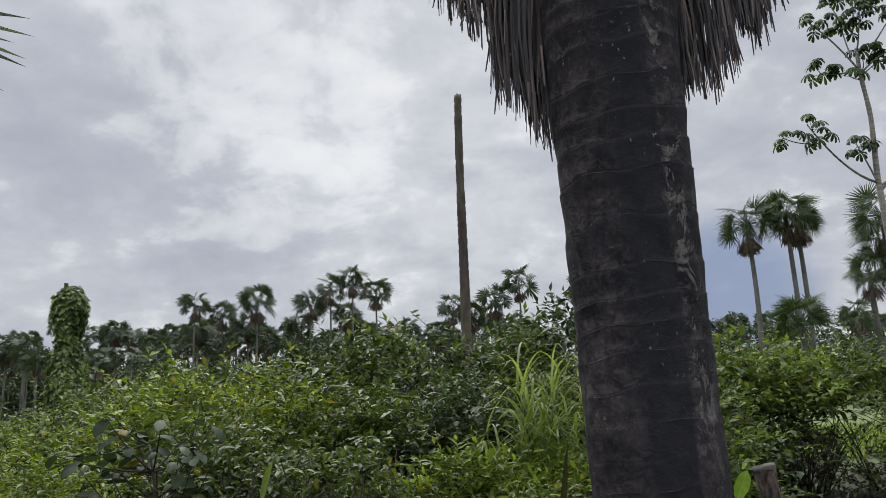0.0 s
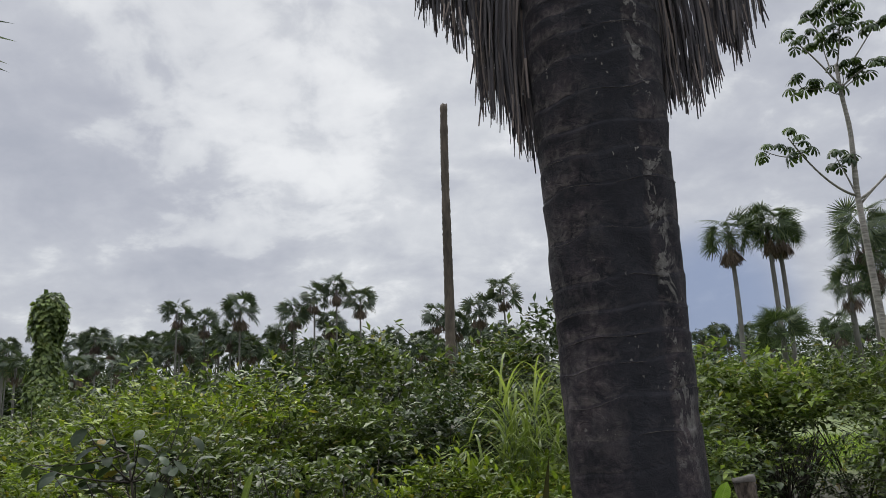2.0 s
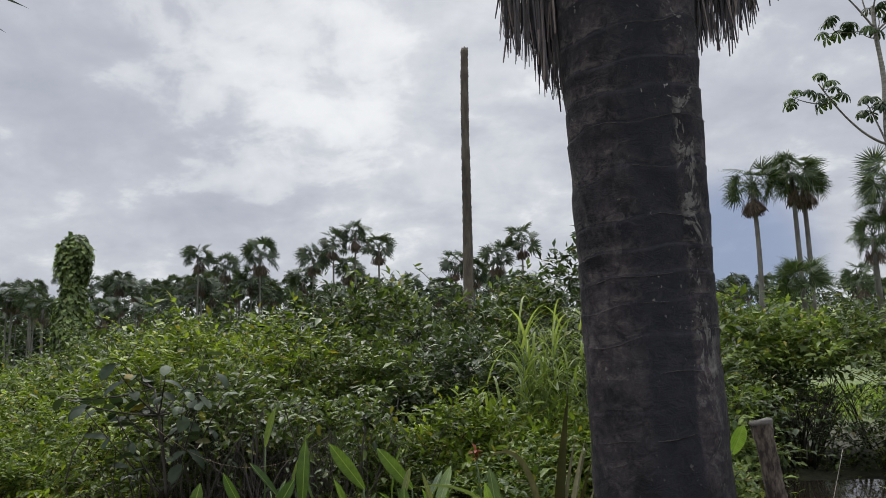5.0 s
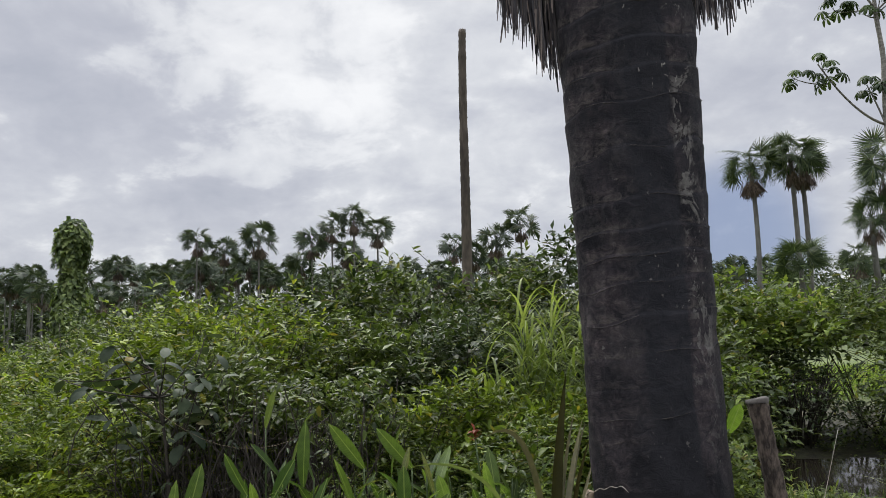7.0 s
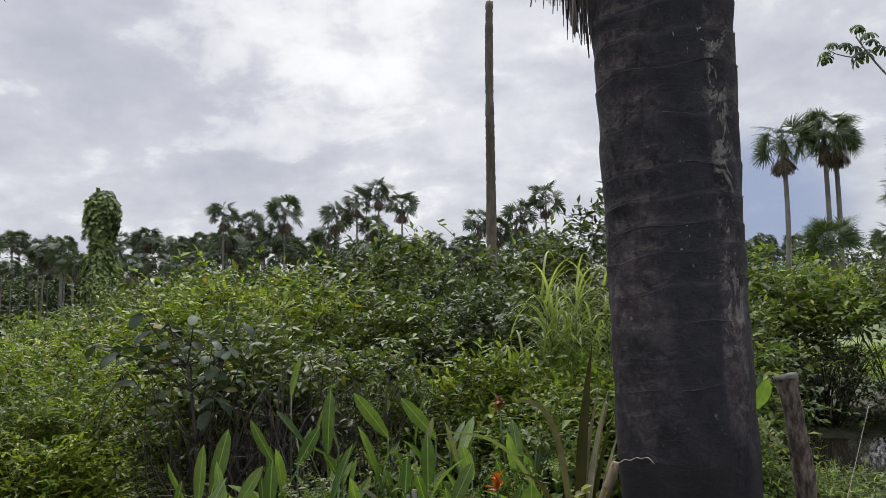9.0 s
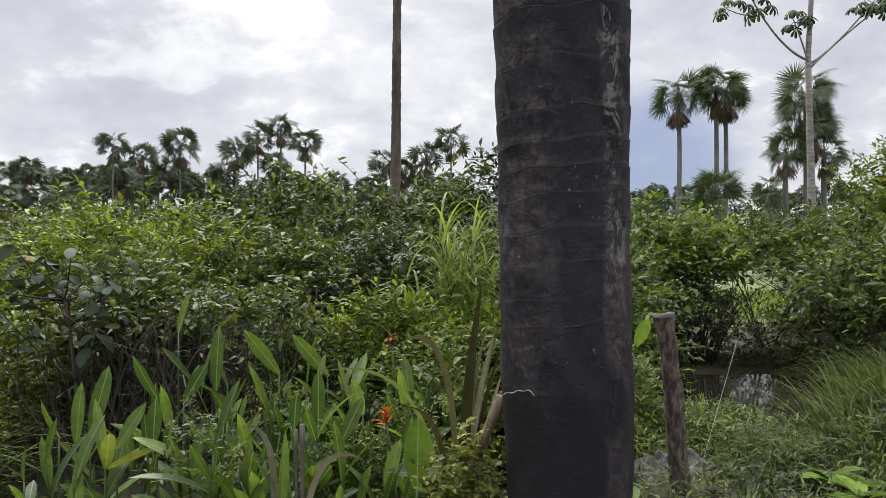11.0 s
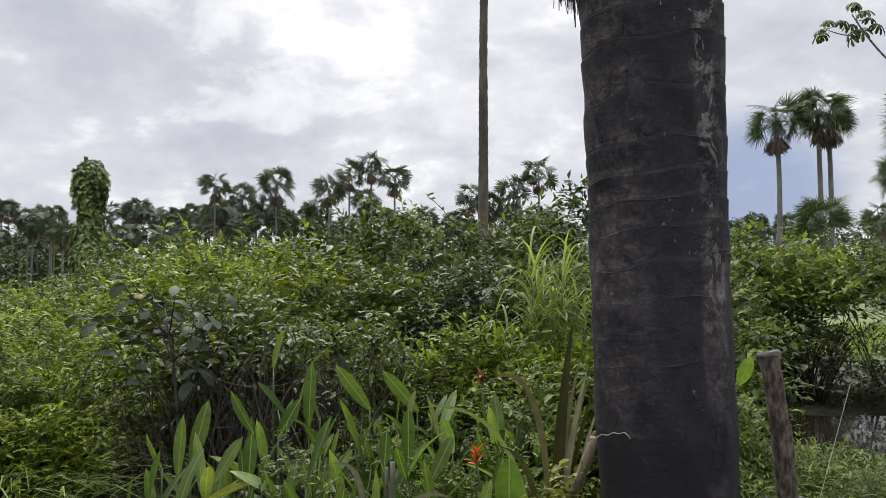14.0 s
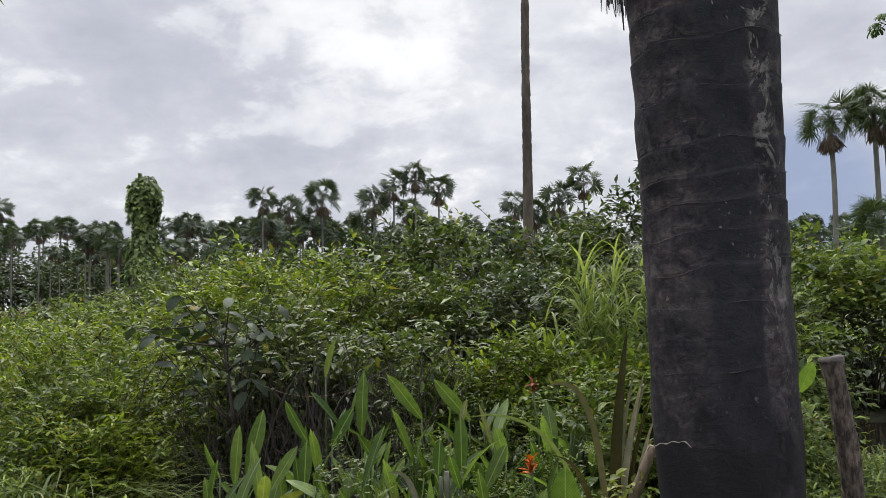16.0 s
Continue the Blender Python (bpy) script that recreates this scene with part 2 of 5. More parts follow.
    lichen = ramp_node(nt, noise_node(nt, 55.0, 4.0), [(0.30, (0.070, 0.066, 0.063)), (0.70, (0.19, 0.18, 0.168))])
    col = mix_node(nt, times(times(zone, patch), high), col, lichen)
    # the foot: charred smooth, with one dull grey strip
    foot = N("ShaderNodeMath")
    foot.operation = "MULTIPLY_ADD"
    foot.inputs[1].default_value = 0.10
    L(mottle, foot.inputs[0])
    L(sep.outputs[2], foot.inputs[2])
    strip = grey(flank, [(0.74, 1.0), (0.80, 0.35), (0.90, 0.4), (0.97, 0.9)])
    char = grey(foot.outputs[0], [(0.0, 0.92), (0.985, 0.88), (1.0, 0.45)])
    low = spread_over(sep.outputs[2], 1.55, 0.9)
    col = mix_node(nt, times(times(char, low), strip), col, (0.0170, 0.0162, 0.0175))
    # small pale flecks
    fleck = grey(noise_node(nt, 48.0, 3.0, 0.55, (1, 1, 0.7), distort=0.3), [(0.665, 0.0), (0.70, 1.0)])
    few = grey(noise_node(nt, 3.7, 3.0, 0.6), [(0.52, 0.0), (0.60, 1.0)])
    col = mix_node(nt, times(times(fleck, few), high), col, (0.24, 0.225, 0.205))
    L(col, bsdf.inputs["Base Color"])
    bsdf.inputs["Roughness"].default_value = 0.85
    bsdf.inputs["Specular IOR Level"].default_value = 0.15
    bump_node(nt, bsdf, mottle, 0.7, 0.010)
    return m


def strip_material():
    """Withered frond strips: each strip its own dull brown or slate tone."""
    m, nt, bsdf, _ = shader("dead_frond_strips")
    tone = ramp_node(nt, nt.nodes.new("ShaderNodeNewGeometry").outputs["Random Per Island"],
                     [(0.0, (0.034, 0.032, 0.038)), (0.60, (0.064, 0.057, 0.060)), (0.85, (0.125, 0.105, 0.098)), (1.0, (0.26, 0.21, 0.18))])
    grain = ramp_node(nt, noise_node(nt, 30.0, 4.0, 0.6, (1, 1, 0.15)), [(0.3, (0.6, 0.6, 0.62)), (0.7, (1.35, 1.3, 1.25))])
    nt.links.new(mix_node(nt, 1.0, tone, grain, "MULTIPLY"), bsdf.inputs["Base Color"])
    bsdf.inputs["Roughness"].default_value = 0.7
    return m


M_BARK = charred_bark()
M_SKIRT = strip_material()
M_SCAR = plain_material("ring_scar_fibre", (0.006, 0.005, 0.005), (0.075, 0.064, 0.056), 14.0, 0.9, (1, 1, 1))
M_DEADFAR = plain_material("dead_frond_brown", (0.040, 0.029, 0.025), (0.145, 0.100, 0.078), 5.0, 0.85, (1, 1, 0.4), 0.2, 0.02)
M_POLE = plain_material("weathered_palm_trunk", (0.036, 0.028, 0.022), (0.11, 0.088, 0.068), 5.0, 0.9, (1, 1, 0.25), 0.5, 0.02)
M_FARTRUNK = plain_material("grey_palm_trunk", (0.07, 0.066, 0.062), (0.17, 0.16, 0.15), 2.0, 0.9, (1, 1, 0.3), 0.2, 0.02)
M_POSTBARK = plain_material("peeling_post_bark", (0.028, 0.020, 0.016), (0.205, 0.160, 0.128), 34.0, 0.9, (1, 1, 0.36), 1.0, 0.012, (0.40, 0.74))
M_POSTTOP = plain_material("sawn_grey_wood", (0.035, 0.030, 0.026), (0.09, 0.08, 0.07), 30.0, 0.9)
M_STEM = plain_material("dark_twig", (0.018, 0.014, 0.011), (0.06, 0.05, 0.04), 24.0, 0.85, (1, 1, 0.3))
M_TWIG = plain_material("bare_brown_twig", (0.030, 0.024, 0.020), (0.095, 0.078, 0.064), 24.0, 0.85, (1, 1, 0.3))
M_GREENSTEM = plain_material("green_stalk", (0.035, 0.06, 0.016), (0.09, 0.13, 0.04), 14.0, 0.55, (1, 1, 0.3))
M_CECBARK = plain_material("pale_ringed_bark", (0.13, 0.12, 0.10), (0.34, 0.32, 0.28), 9.0, 0.85, (0.6, 0.6, 2.6), 0.4, 0.01)
M_STICK = plain_material("bleached_stick", (0.12, 0.085, 0.055), (0.30, 0.235, 0.16), 30.0, 0.85, (1, 1, 0.2))
M_TENDRIL = plain_material("dry_tendril", (0.22, 0.19, 0.15), (0.40, 0.36, 0.30), 30.0, 0.8)
M_STAKE = plain_material("cut_grey_stalk", (0.045, 0.044, 0.032), (0.115, 0.11, 0.08), 24.0, 0.7, (1, 1, 0.2))
M_TARP = plain_material("grey_plastic_sheet", (0.028, 0.026, 0.024), (0.105, 0.099, 0.092), 7.0, 0.6, (1, 1, 1), 0.5, 0.01)
M_FLOWER = leaf_material("orange_bract", (0.32, 0.045, 0.010), (0.52, 0.13, 0.022), None, 0.0, 0.25, 0.5, 9.0)
M_REDFLOWER = leaf_material("dull_red_bract", (0.12, 0.028, 0.018), (0.24, 0.060, 0.032), None, 0.0, 0.2, 0.5, 9.0)

M_MID = leaf_material("shrub_leaf_mid", (0.027, 0.044, 0.015), (0.108, 0.143, 0.043), (0.17, 0.155, 0.045), 0.02)
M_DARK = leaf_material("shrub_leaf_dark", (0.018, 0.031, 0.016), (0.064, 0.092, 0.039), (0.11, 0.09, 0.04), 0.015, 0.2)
M_LIME = leaf_material("shrub_leaf_lime", (0.060, 0.096, 0.014), (0.192, 0.246, 0.038), (0.27, 0.23, 0.045), 0.04, 0.36)
M_BRIGHT = leaf_material("shrub_leaf_fresh", (0.046, 0.078, 0.018), (0.154, 0.202, 0.052), (0.24, 0.21, 0.06), 0.03, 0.32)
M_GREYLEAF = leaf_material("shrub_leaf_greyish", (0.030, 0.046, 0.032), (0.074, 0.098, 0.068), (0.20, 0.15, 0.03), 0.015, 0.2, 0.5, by_object=True, gloss=0.12)
M_RUST = leaf_material("shrub_leaf_rusty", (0.054, 0.048, 0.024), (0.132, 0.122, 0.054), (0.16, 0.10, 0.055), 0.12, 0.22)
M_VINE = leaf_material("vine_leaf", (0.048, 0.078, 0.030), (0.150, 0.200, 0.072), (0.20, 0.24, 0.09), 0.05, 0.25, 0.45, gloss=0.25)
M_GRASS = leaf_material("reed_blade", (0.074, 0.112, 0.034), (0.190, 0.240, 0.090), (0.28, 0.27, 0.15), 0.08, 0.33, 0.45)
M_REED = leaf_material("tall_reed_blade", (0.150, 0.205, 0.055), (0.300, 0.355, 0.135), (0.38, 0.36, 0.20), 0.08, 0.36, 0.45)
M_SEDGE = leaf_material("sedge_blade", (0.036, 0.058, 0.019), (0.104, 0.138, 0.048), (0.17, 0.16, 0.09), 0.07, 0.28, 0.55)
M_MEADOW = leaf_material("meadow_blade", (0.10, 0.16, 0.03), (0.20, 0.28, 0.05), (0.28, 0.27, 0.08), 0.06, 0.35)
M_COVER = leaf_material("ground_cover_leaf", (0.034, 0.046, 0.015), (0.094, 0.114, 0.036), (0.15, 0.12, 0.05), 0.08, 0.26, 0.5)
M_CREEP = leaf_material("creeper_leaf", (0.085, 0.110, 0.024), (0.190, 0.215, 0.056), (0.25, 0.22, 0.08), 0.08, 0.3)
M_BROAD = leaf_material("broad_leaf_blade", (0.046, 0.088, 0.023), (0.122, 0.184, 0.045), (0.16, 0.175, 0.05), 0.06, 0.38, 0.38, 4.0, True, 0.4, True)
M_LIMELEAF = leaf_material("lime_broad_leaf", (0.105, 0.185, 0.022), (0.155, 0.250, 0.034), None, 0.0, 0.36, 0.45, 4.0, True, 0.2, True)
M_BRONZE = leaf_material("bronze_strap_leaf", (0.034, 0.034, 0.016), (0.074, 0.064, 0.030), (0.12, 0.11, 0.07), 0.12, 0.2, 0.4, 3.0, True)
M_PALEBLADE = leaf_material("dry_strap_leaf", (0.15, 0.140, 0.125), (0.27, 0.25, 0.225), None, 0.0, 0.2, 0.5, 3.0, True)
M_FROND = leaf_material("palm_fan_green", (0.030, 0.048, 0.028), (0.080, 0.110, 0.058), (0.12, 0.13, 0.06), 0.04, 0.2, 0.55, 0.5, gloss=0.15)
M_FARFROND = leaf_material("palm_fan_far", (0.032, 0.046, 0.036), (0.072, 0.094, 0.064), (0.10, 0.10, 0.06), 0.04, 0.16, 0.55, 0.12, gloss=0.15)
M_FARLEAF = leaf_material("far_wood_leaf", (0.034, 0.050, 0.036), (0.078, 0.102, 0.062), (0.09, 0.09, 0.05), 0.04, 0.15, 0.6, 0.06, gloss=0.2)
M_CECLEAF = leaf_material("lobed_leaf", (0.030, 0.048, 0.027), (0.066, 0.094, 0.045), None, 0.0, 0.22, 0.5, 2.0, True)


def ground_material():
    m, nt, bsdf, _ = shader("damp_ground")
    fine = noise_node(nt, 9.0, 6.0, 0.65)
    broad = noise_node(nt, 0.07, 4.0, 0.55)
    soil = ramp_node(nt, fine, [(0.3, (0.012, 0.011, 0.007)), (0.55, (0.035, 0.034, 0.016)), (0.75, (0.06, 0.075, 0.025))])
    field = ramp_node(nt, noise_node(nt, 0.9, 5.0, 0.6), [(0.3, (0.045, 0.070, 0.020)), (0.7, (0.13, 0.165, 0.05))])
    geo = nt.nodes.new("ShaderNodeNewGeometry")
    sep = nt.nodes.new("ShaderNodeSeparateXYZ")
    nt.links.new(geo.outputs["Position"], sep.inputs[0])
    far = nt.nodes.new("ShaderNodeMapRange")
    far.inputs["From Min"].default_value, far.inputs["From Max"].default_value = 13.0, 18.0
    nt.links.new(sep.outputs[1], far.inputs["Value"])
    col = mix_node(nt, far.outputs[0], soil, field)
    col = mix_node(nt, 1.0, col, ramp_node(nt, broad, [(0.35, (0.7, 0.72, 0.7)), (0.65, (1.15, 1.1, 1.0))]), "MULTIPLY")
    nt.links.new(col, bsdf.inputs["Base Color"])
    bsdf.inputs["Roughness"].default_value = 0.9
    bump_node(nt, bsdf, fine, 0.6, 0.03)
    return m


def water_material():
    m, nt, bsdf, _ = shader("still_dark_water")
    bsdf.inputs["Base Color"].default_value = (0.022, 0.019, 0.013, 1)
    bsdf.inputs["Roughness"].default_value = 0.06
    bsdf.inputs["IOR"].default_value = 1.33
    bsdf.inputs["Specular IOR Level"].default_value = 0.6
    bump_node(nt, bsdf, noise_node(nt, 3.0, 2.0), 0.15, 0.01)
    return m


M_GROUND, M_WATER = ground_material(), water_material()


# ---- mesh helpers ----
def np_mesh(name, V, T, mat, smooth=False):
    V, T = np.asarray(V, dtype=np.float32), np.asarray(T, dtype=np.int32)
    me = bpy.data.meshes.new(name)
    me.vertices.add(len(V))
    me.vertices.foreach_set("co", V.ravel())
    me.loops.add(T.size)
    me.loops.foreach_set("vertex_index", T.ravel())
    me.polygons.add(len(T))
    me.polygons.foreach_set("loop_start", np.arange(0, T.size, 3, dtype=np.int32))
    me.polygons.foreach_set("loop_total", np.full(len(T), 3, dtype=np.int32))
    if smooth:
        me.polygons.foreach_set("use_smooth", np.ones(len(T), dtype=bool))
    me.update(calc_edges=True)
    me.materials.append(mat)
    return me


def part(name, shape, mat, parent=None, label="", smooth=False, m=None):
    """One mesh object, under a thing or a part; shape is (vertices, triangles) or a mesh that alike parts share."""
    me = shape if isinstance(shape, bpy.types.Mesh) else np_mesh(name, shape[0], shape[1], mat, smooth)
    ob = new(name, me)
    ob.parent = parent
    if m is not None:
        ob.matrix_basis = m
    if label:
        tagged(ob, label)
    return ob


def thing(name, x, y, z, label, category, group="", kind=""):
    e = new(name)
    e.empty_display_size = 0.2
    e.location = (x, y, z)
    return tagged(e, label, category, group, kind)


def join(shapes):
    vs, ts, n = [], [], 0
    for v, t in shapes:
        v, t = np.asarray(v, dtype=float), np.asarray(t, dtype=int)
        vs.append(v)
        ts.append(t + n)
        n += len(v)
    return np.concatenate(vs), np.concatenate(ts)


def moved(shape, m):
    a = np.array(m)
    return shape[0] @ a[:3, :3].T + a[:3, 3], shape[1]


def unit(a):
    return a / np.maximum(np.linalg.norm(a, axis=-1, keepdims=True), 1e-9)


def tube(points, radii, sides=6, cap=True):
    """A round stem along points."""
    P = np.asarray(points, dtype=float)
    R = np.broadcast_to(np.asarray(radii, dtype=float), (len(P),))
    d = unit(np.gradient(P, axis=0))
    ref = np.array([0.0, 1.0, 0.0]) if abs(d[:, 2]).mean() > 0.7 else np.array([0.0, 0.0, 1.0])
    s = unit(np.cross(d, ref))
    n = np.cross(s, d)
    a = np.arange(sides) * 2 * np.pi / sides
    V = P[:, None] + R[:, None, None] * (np.cos(a)[None, :, None] * s[:, None] + np.sin(a)[None, :, None] * n[:, None])
    k = len(P)
    T = []
    i = np.arange(sides)
    j = (i + 1) % sides
    for r in range(k - 1):
        a0, a1 = r * sides, (r + 1) * sides
        T.append(np.stack([a0 + i, a1 + j, a1 + i], 1))
        T.append(np.stack([a0 + i, a0 + j, a1 + j], 1))
    V = V.reshape(-1, 3)
    if cap:
        V = np.concatenate([V, P[:1], P[-1:]])
        c0, c1, top = k * sides, k * sides + 1, (k - 1) * sides
        T.append(np.stack([j, i, np.full(sides, c0)], 1))
        T.append(np.stack([top + i, top + j, np.full(sides, c1)], 1))
    return V, np.concatenate(T)


def curve(a, b, sag=0.0, n=7, bulge=(0, 0, 0)):
    s = np.linspace(0, 1, n)[:, None]
    a, b = np.asarray(a, dtype=float), np.asarray(b, dtype=float)
    arch = 4 * s * (1 - s)
    return a + (b - a) * s + arch * (np.asarray(bulge, dtype=float) + np.array([0, 0, -sag]))


def leaf_cloud(pos, way, up, length, width, fold=0.18, bend=0.15, fine=False):
    """Many leaves at once: a folded, drooping blade for each row."""
    d = unit(way)
    s = unit(np.cross(d, up))
    n = np.cross(s, d)
    L, W = length[:, None], width[:, None]
    c = lambda a, b, z: pos + d * L * a + s * W * b + n * (W * z)
    drop = n * L * bend
    if fine:
        rows = [pos, c(.28, -.42, fold), c(.28, 0, 0), c(.28, .42, fold), c(.66, -.38, fold) - drop * .4, c(.66, 0, 0) - drop * .4,
                c(.66, .38, fold) - drop * .4, c(1, 0, 0) - drop]
        tri = [(0, 3, 2), (0, 2, 1), (2, 3, 6), (2, 6, 5), (1, 2, 5), (1, 5, 4), (5, 6, 7), (5, 7, 4)]
    elif fine is None:
        rows = [pos, c(.45, -.5, fold), c(.45, .5, fold), c(1, 0, 0) - drop]
        tri = [(0, 2, 3), (0, 3, 1)]
    else:
        rows = [pos, c(.45, -.5, fold), c(.5, 0, 0) - drop * .2, c(.45, .5, fold), c(1, 0, 0) - drop]
        tri = [(0, 3, 2), (0, 2, 1), (2, 3, 4), (2, 4, 1)]
    V = np.stack(rows, 1)
    T = np.array(tri)[None] + (np.arange(len(pos)) * len(rows))[:, None, None]
    return V.reshape(-1, 3), T.reshape(-1, 3)


def blades(rng, base, way, length, width, droop, steps=5):
    """Grass blades: narrow strips that arch over."""
    d = unit(way)
    flat = d * np.array([1, 1, 0.0]) + rng.normal(0, 0.05, d.shape) * np.array([1, 1, 0])
    flat = unit(flat)
    side = unit(np.cross(flat, [0, 0, 1.0]))
    V = []
    for k in range(steps + 1):
        f = k / steps
        p = base + d * (length * f)[:, None] + (flat * 0.45 - np.array([0, 0, 1.0])) * (length * droop * f ** 2.3)[:, None]
        w = (width * (1 - f ** 2.0) * 0.5 + 0.0006)[:, None]
        V += [p - side * w, p + side * w]
    V = np.stack(V, 1)
    tri = []
    for k in range(steps):
        a = 2 * k
        tri += [(a, a + 1, a + 3), (a, a + 3, a + 2)]
    T = np.array(tri)[None] + (np.arange(len(base)) * (2 * steps + 2))[:, None, None]
    return V.reshape(-1, 3), T.reshape(-1, 3)


def blade_shape(length, width, arch, fold, steps=6, tip=1.0, twist=0.0):
    """A broad lance-shaped leaf along +x from its stalk, arching down."""
    V, T = [], []
    for k in range(steps + 1):
        f = k / steps
        w = width * .5 * (math.sin(math.pi * min(1, .05 + .95 * f) ** 1.15) ** .58 if k < steps else 0.02)
        x, z = length * (f - .18 * arch * f ** 2), -length * arch * .5 * f ** 2
        t = twist * f
        for sgn in (-1, 0, 1):
            V.append((x, sgn * w * math.cos(t), z + abs(sgn) * fold * w + sgn * w * math.sin(t)))
    for k in range(steps):
        a, b = 3 * k, 3 * k + 3
        T += [(a, b, b + 1), (a, b + 1, a + 1), (a + 1, b + 1, b + 2), (a + 1, b + 2, a + 2)]
    return np.array(V), np.array(T)


# ---- ground and water ----
POOL = (4.2, 7.7, 1.7, 1.4)


def ground_height(x, y):
    q = ((x - POOL[0]) / POOL[2]) ** 2 + ((y - POOL[1]) / POOL[3]) ** 2
    near = np.exp(-((x / 30) ** 2 + (y / 30) ** 2))
    return -0.34 * np.exp(-q * q * 0.7) + near * 0.035 * (np.sin(x * 1.7 + y) + np.sin(y * 2.3 - x * 0.6)) - 0.02


def build_ground():
    ring = np.concatenate([np.linspace(0.0, 14, 90), np.geomspace(14.5, 4200, 46)])
    turn = np.linspace(0, 2 * np.pi, 181)[:-1]
    r, a = np.meshgrid(ring, turn, indexing="ij")
    x, y = r * np.sin(a) + 1.0, r * np.cos(a) + 6.0
    V = np.stack([x, y, ground_height(x, y)], -1).reshape(-1, 3)
    n, T = len(turn), []
    i = np.arange(n)
    j = (i + 1) % n
    for k in range(len(ring) - 1):
        T.append(np.stack([k * n + i, (k + 1) * n + i, (k + 1) * n + j], 1))
        T.append(np.stack([k * n + i, (k + 1) * n + j, k * n + j], 1))
    tagged(part("ground", (V, np.concatenate(T)[:, ::-1]), M_GROUND, smooth=True),
           "damp dark soil and rough green field reaching the horizon", "ground", kind="structure")
    a = np.linspace(0, 2 * np.pi, 64, endpoint=False)
    rr = 1.15 + 0.08 * np.sin(3 * a + 1) + 0.06 * np.sin(7 * a)
    W = np.stack([POOL[0] + POOL[2] * rr * np.cos(a), POOL[1] + POOL[3] * rr * np.sin(a), np.full(64, -0.11)], 1)
    W = np.concatenate([W, [[POOL[0], POOL[1], -0.11]]])
    T = np.stack([np.arange(64), (np.arange(64) + 1) % 64, np.full(64, 64)], 1)
    tagged(part("water", (W, T), M_WATER), "still dark pool of swamp water among shrubs", "pool", kind="structure")


build_ground()


# ---- palms ----
def fan_blade(rng, petiole, radius, segs, spread=150, droop=0.22, sag=0.12, stem=0.02, tilt=0.0, gap=0.86, nod=0.0, fused=0.46, plain=False):
    """A costapalmate frond growing along +x: petiole, then a fan of split segments."""
    s = np.linspace(0, 1, 6)
    stalk = np.stack([petiole * s, 0 * s, -sag * petiole * s ** 2], 1)
    shapes = [tube(stalk[::5], stem * np.array([1, .6]), 3, False) if plain else tube(stalk, stem * (1 - 0.55 * s), 4)]
    hub = stalk[-1]
    pitch = -math.atan(2 * sag) - nod
    X = np.array([math.cos(pitch), 0, math.sin(pitch)])
    Y = np.array([0, math.cos(tilt), math.sin(tilt)])
    Nn = np.cross(X, Y)
    ang = np.radians(np.linspace(-spread, spread, segs) + rng.normal(0, 2.0, segs))
    half = math.radians(spread) / segs
    V, T = [], []
    for a in ang:
        u = math.cos(a) * X + math.sin(a) * Y
        w = -math.sin(a) * X + math.cos(a) * Y
        R = radius * rng.uniform(0.82, 1.05) * (1 - 0.18 * abs(math.sin(a / 2)) ** 3)
        lift = Nn * 0.10 * radius * abs(math.sin(a))
        dz = np.array([0, 0, -1.0]) * radius * droop * rng.uniform(0.7, 1.4)
        k = len(V)
        m1, m2 = fused, fused + (1 - fused) * 0.62
        w1, w2 = radius * m1 * half * 1.02, radius * m1 * half * gap
        V += [hub, hub + u * R * m1 + w * w1 + lift * .5 + dz * .12, hub + u * R * m1 - w * w1 + lift * .5 + dz * .12,
              hub + u * R * m2 + w * w2 * .8 + lift + dz * .5, hub + u * R * m2 - w * w2 * .8 + lift + dz * .5, hub + u * R + lift + dz * 1.1]
        T += [(k, k + 2, k + 1), (k + 1, k + 2, k + 4), (k + 1, k + 4, k + 3), (k + 3, k + 4, k + 5)]
    shapes.append((np.array(V), np.array(T)))
    return join(shapes)


def crown_poses(rng, count, low=-18, high=82, reach=0.0):
    poses = []
    for i in range(count):
        f = (i + 0.5) / count
        el = math.degrees(math.asin(math.sin(radians(low)) + f * (math.sin(radians(high)) - math.sin(radians(low)))))
        az = i * 137.5 + rng.uniform(-14, 14)
        poses.append(pose(0, 0, 0.25 * f, 0, 0, az) @ pose(0, 0, 0, rng.uniform(-88, 88), -el + rng.uniform(-8, 8), 0)
                     @ Matrix.Diagonal((*[rng.uniform(.80, 1.05)] * 3, 1)))
    return poses


def hanging_poses(rng, count, drop=0.0):
    poses = []
    for i in range(count):
        az = i * 360 / count + rng.uniform(-14, 14)
        poses.append(pose(0, 0, drop - rng.uniform(0.0, 0.5), 0, 0, az) @ pose(0.1, 0, 0, rng.uniform(-25, 25), rng.uniform(42, 72), 0))
    return poses


def palm_trunk(rng, h, r0, r1, lean=0.0, sides=9):
    s = np.linspace(0, 1, 9)
    a = rng.uniform(0, 6.28)
    bow = lean * np.sin(s * 2.2)
    P = np.stack([bow * math.cos(a), bow * math.sin(a), h * s], 1)
    P[:, :2] -= P[-1:, :2]
    return tube(P, r0 + (r1 - r0) * s, sides)


PALM_LABEL = "tall moriche palm with fan fronds and bare grey trunk"


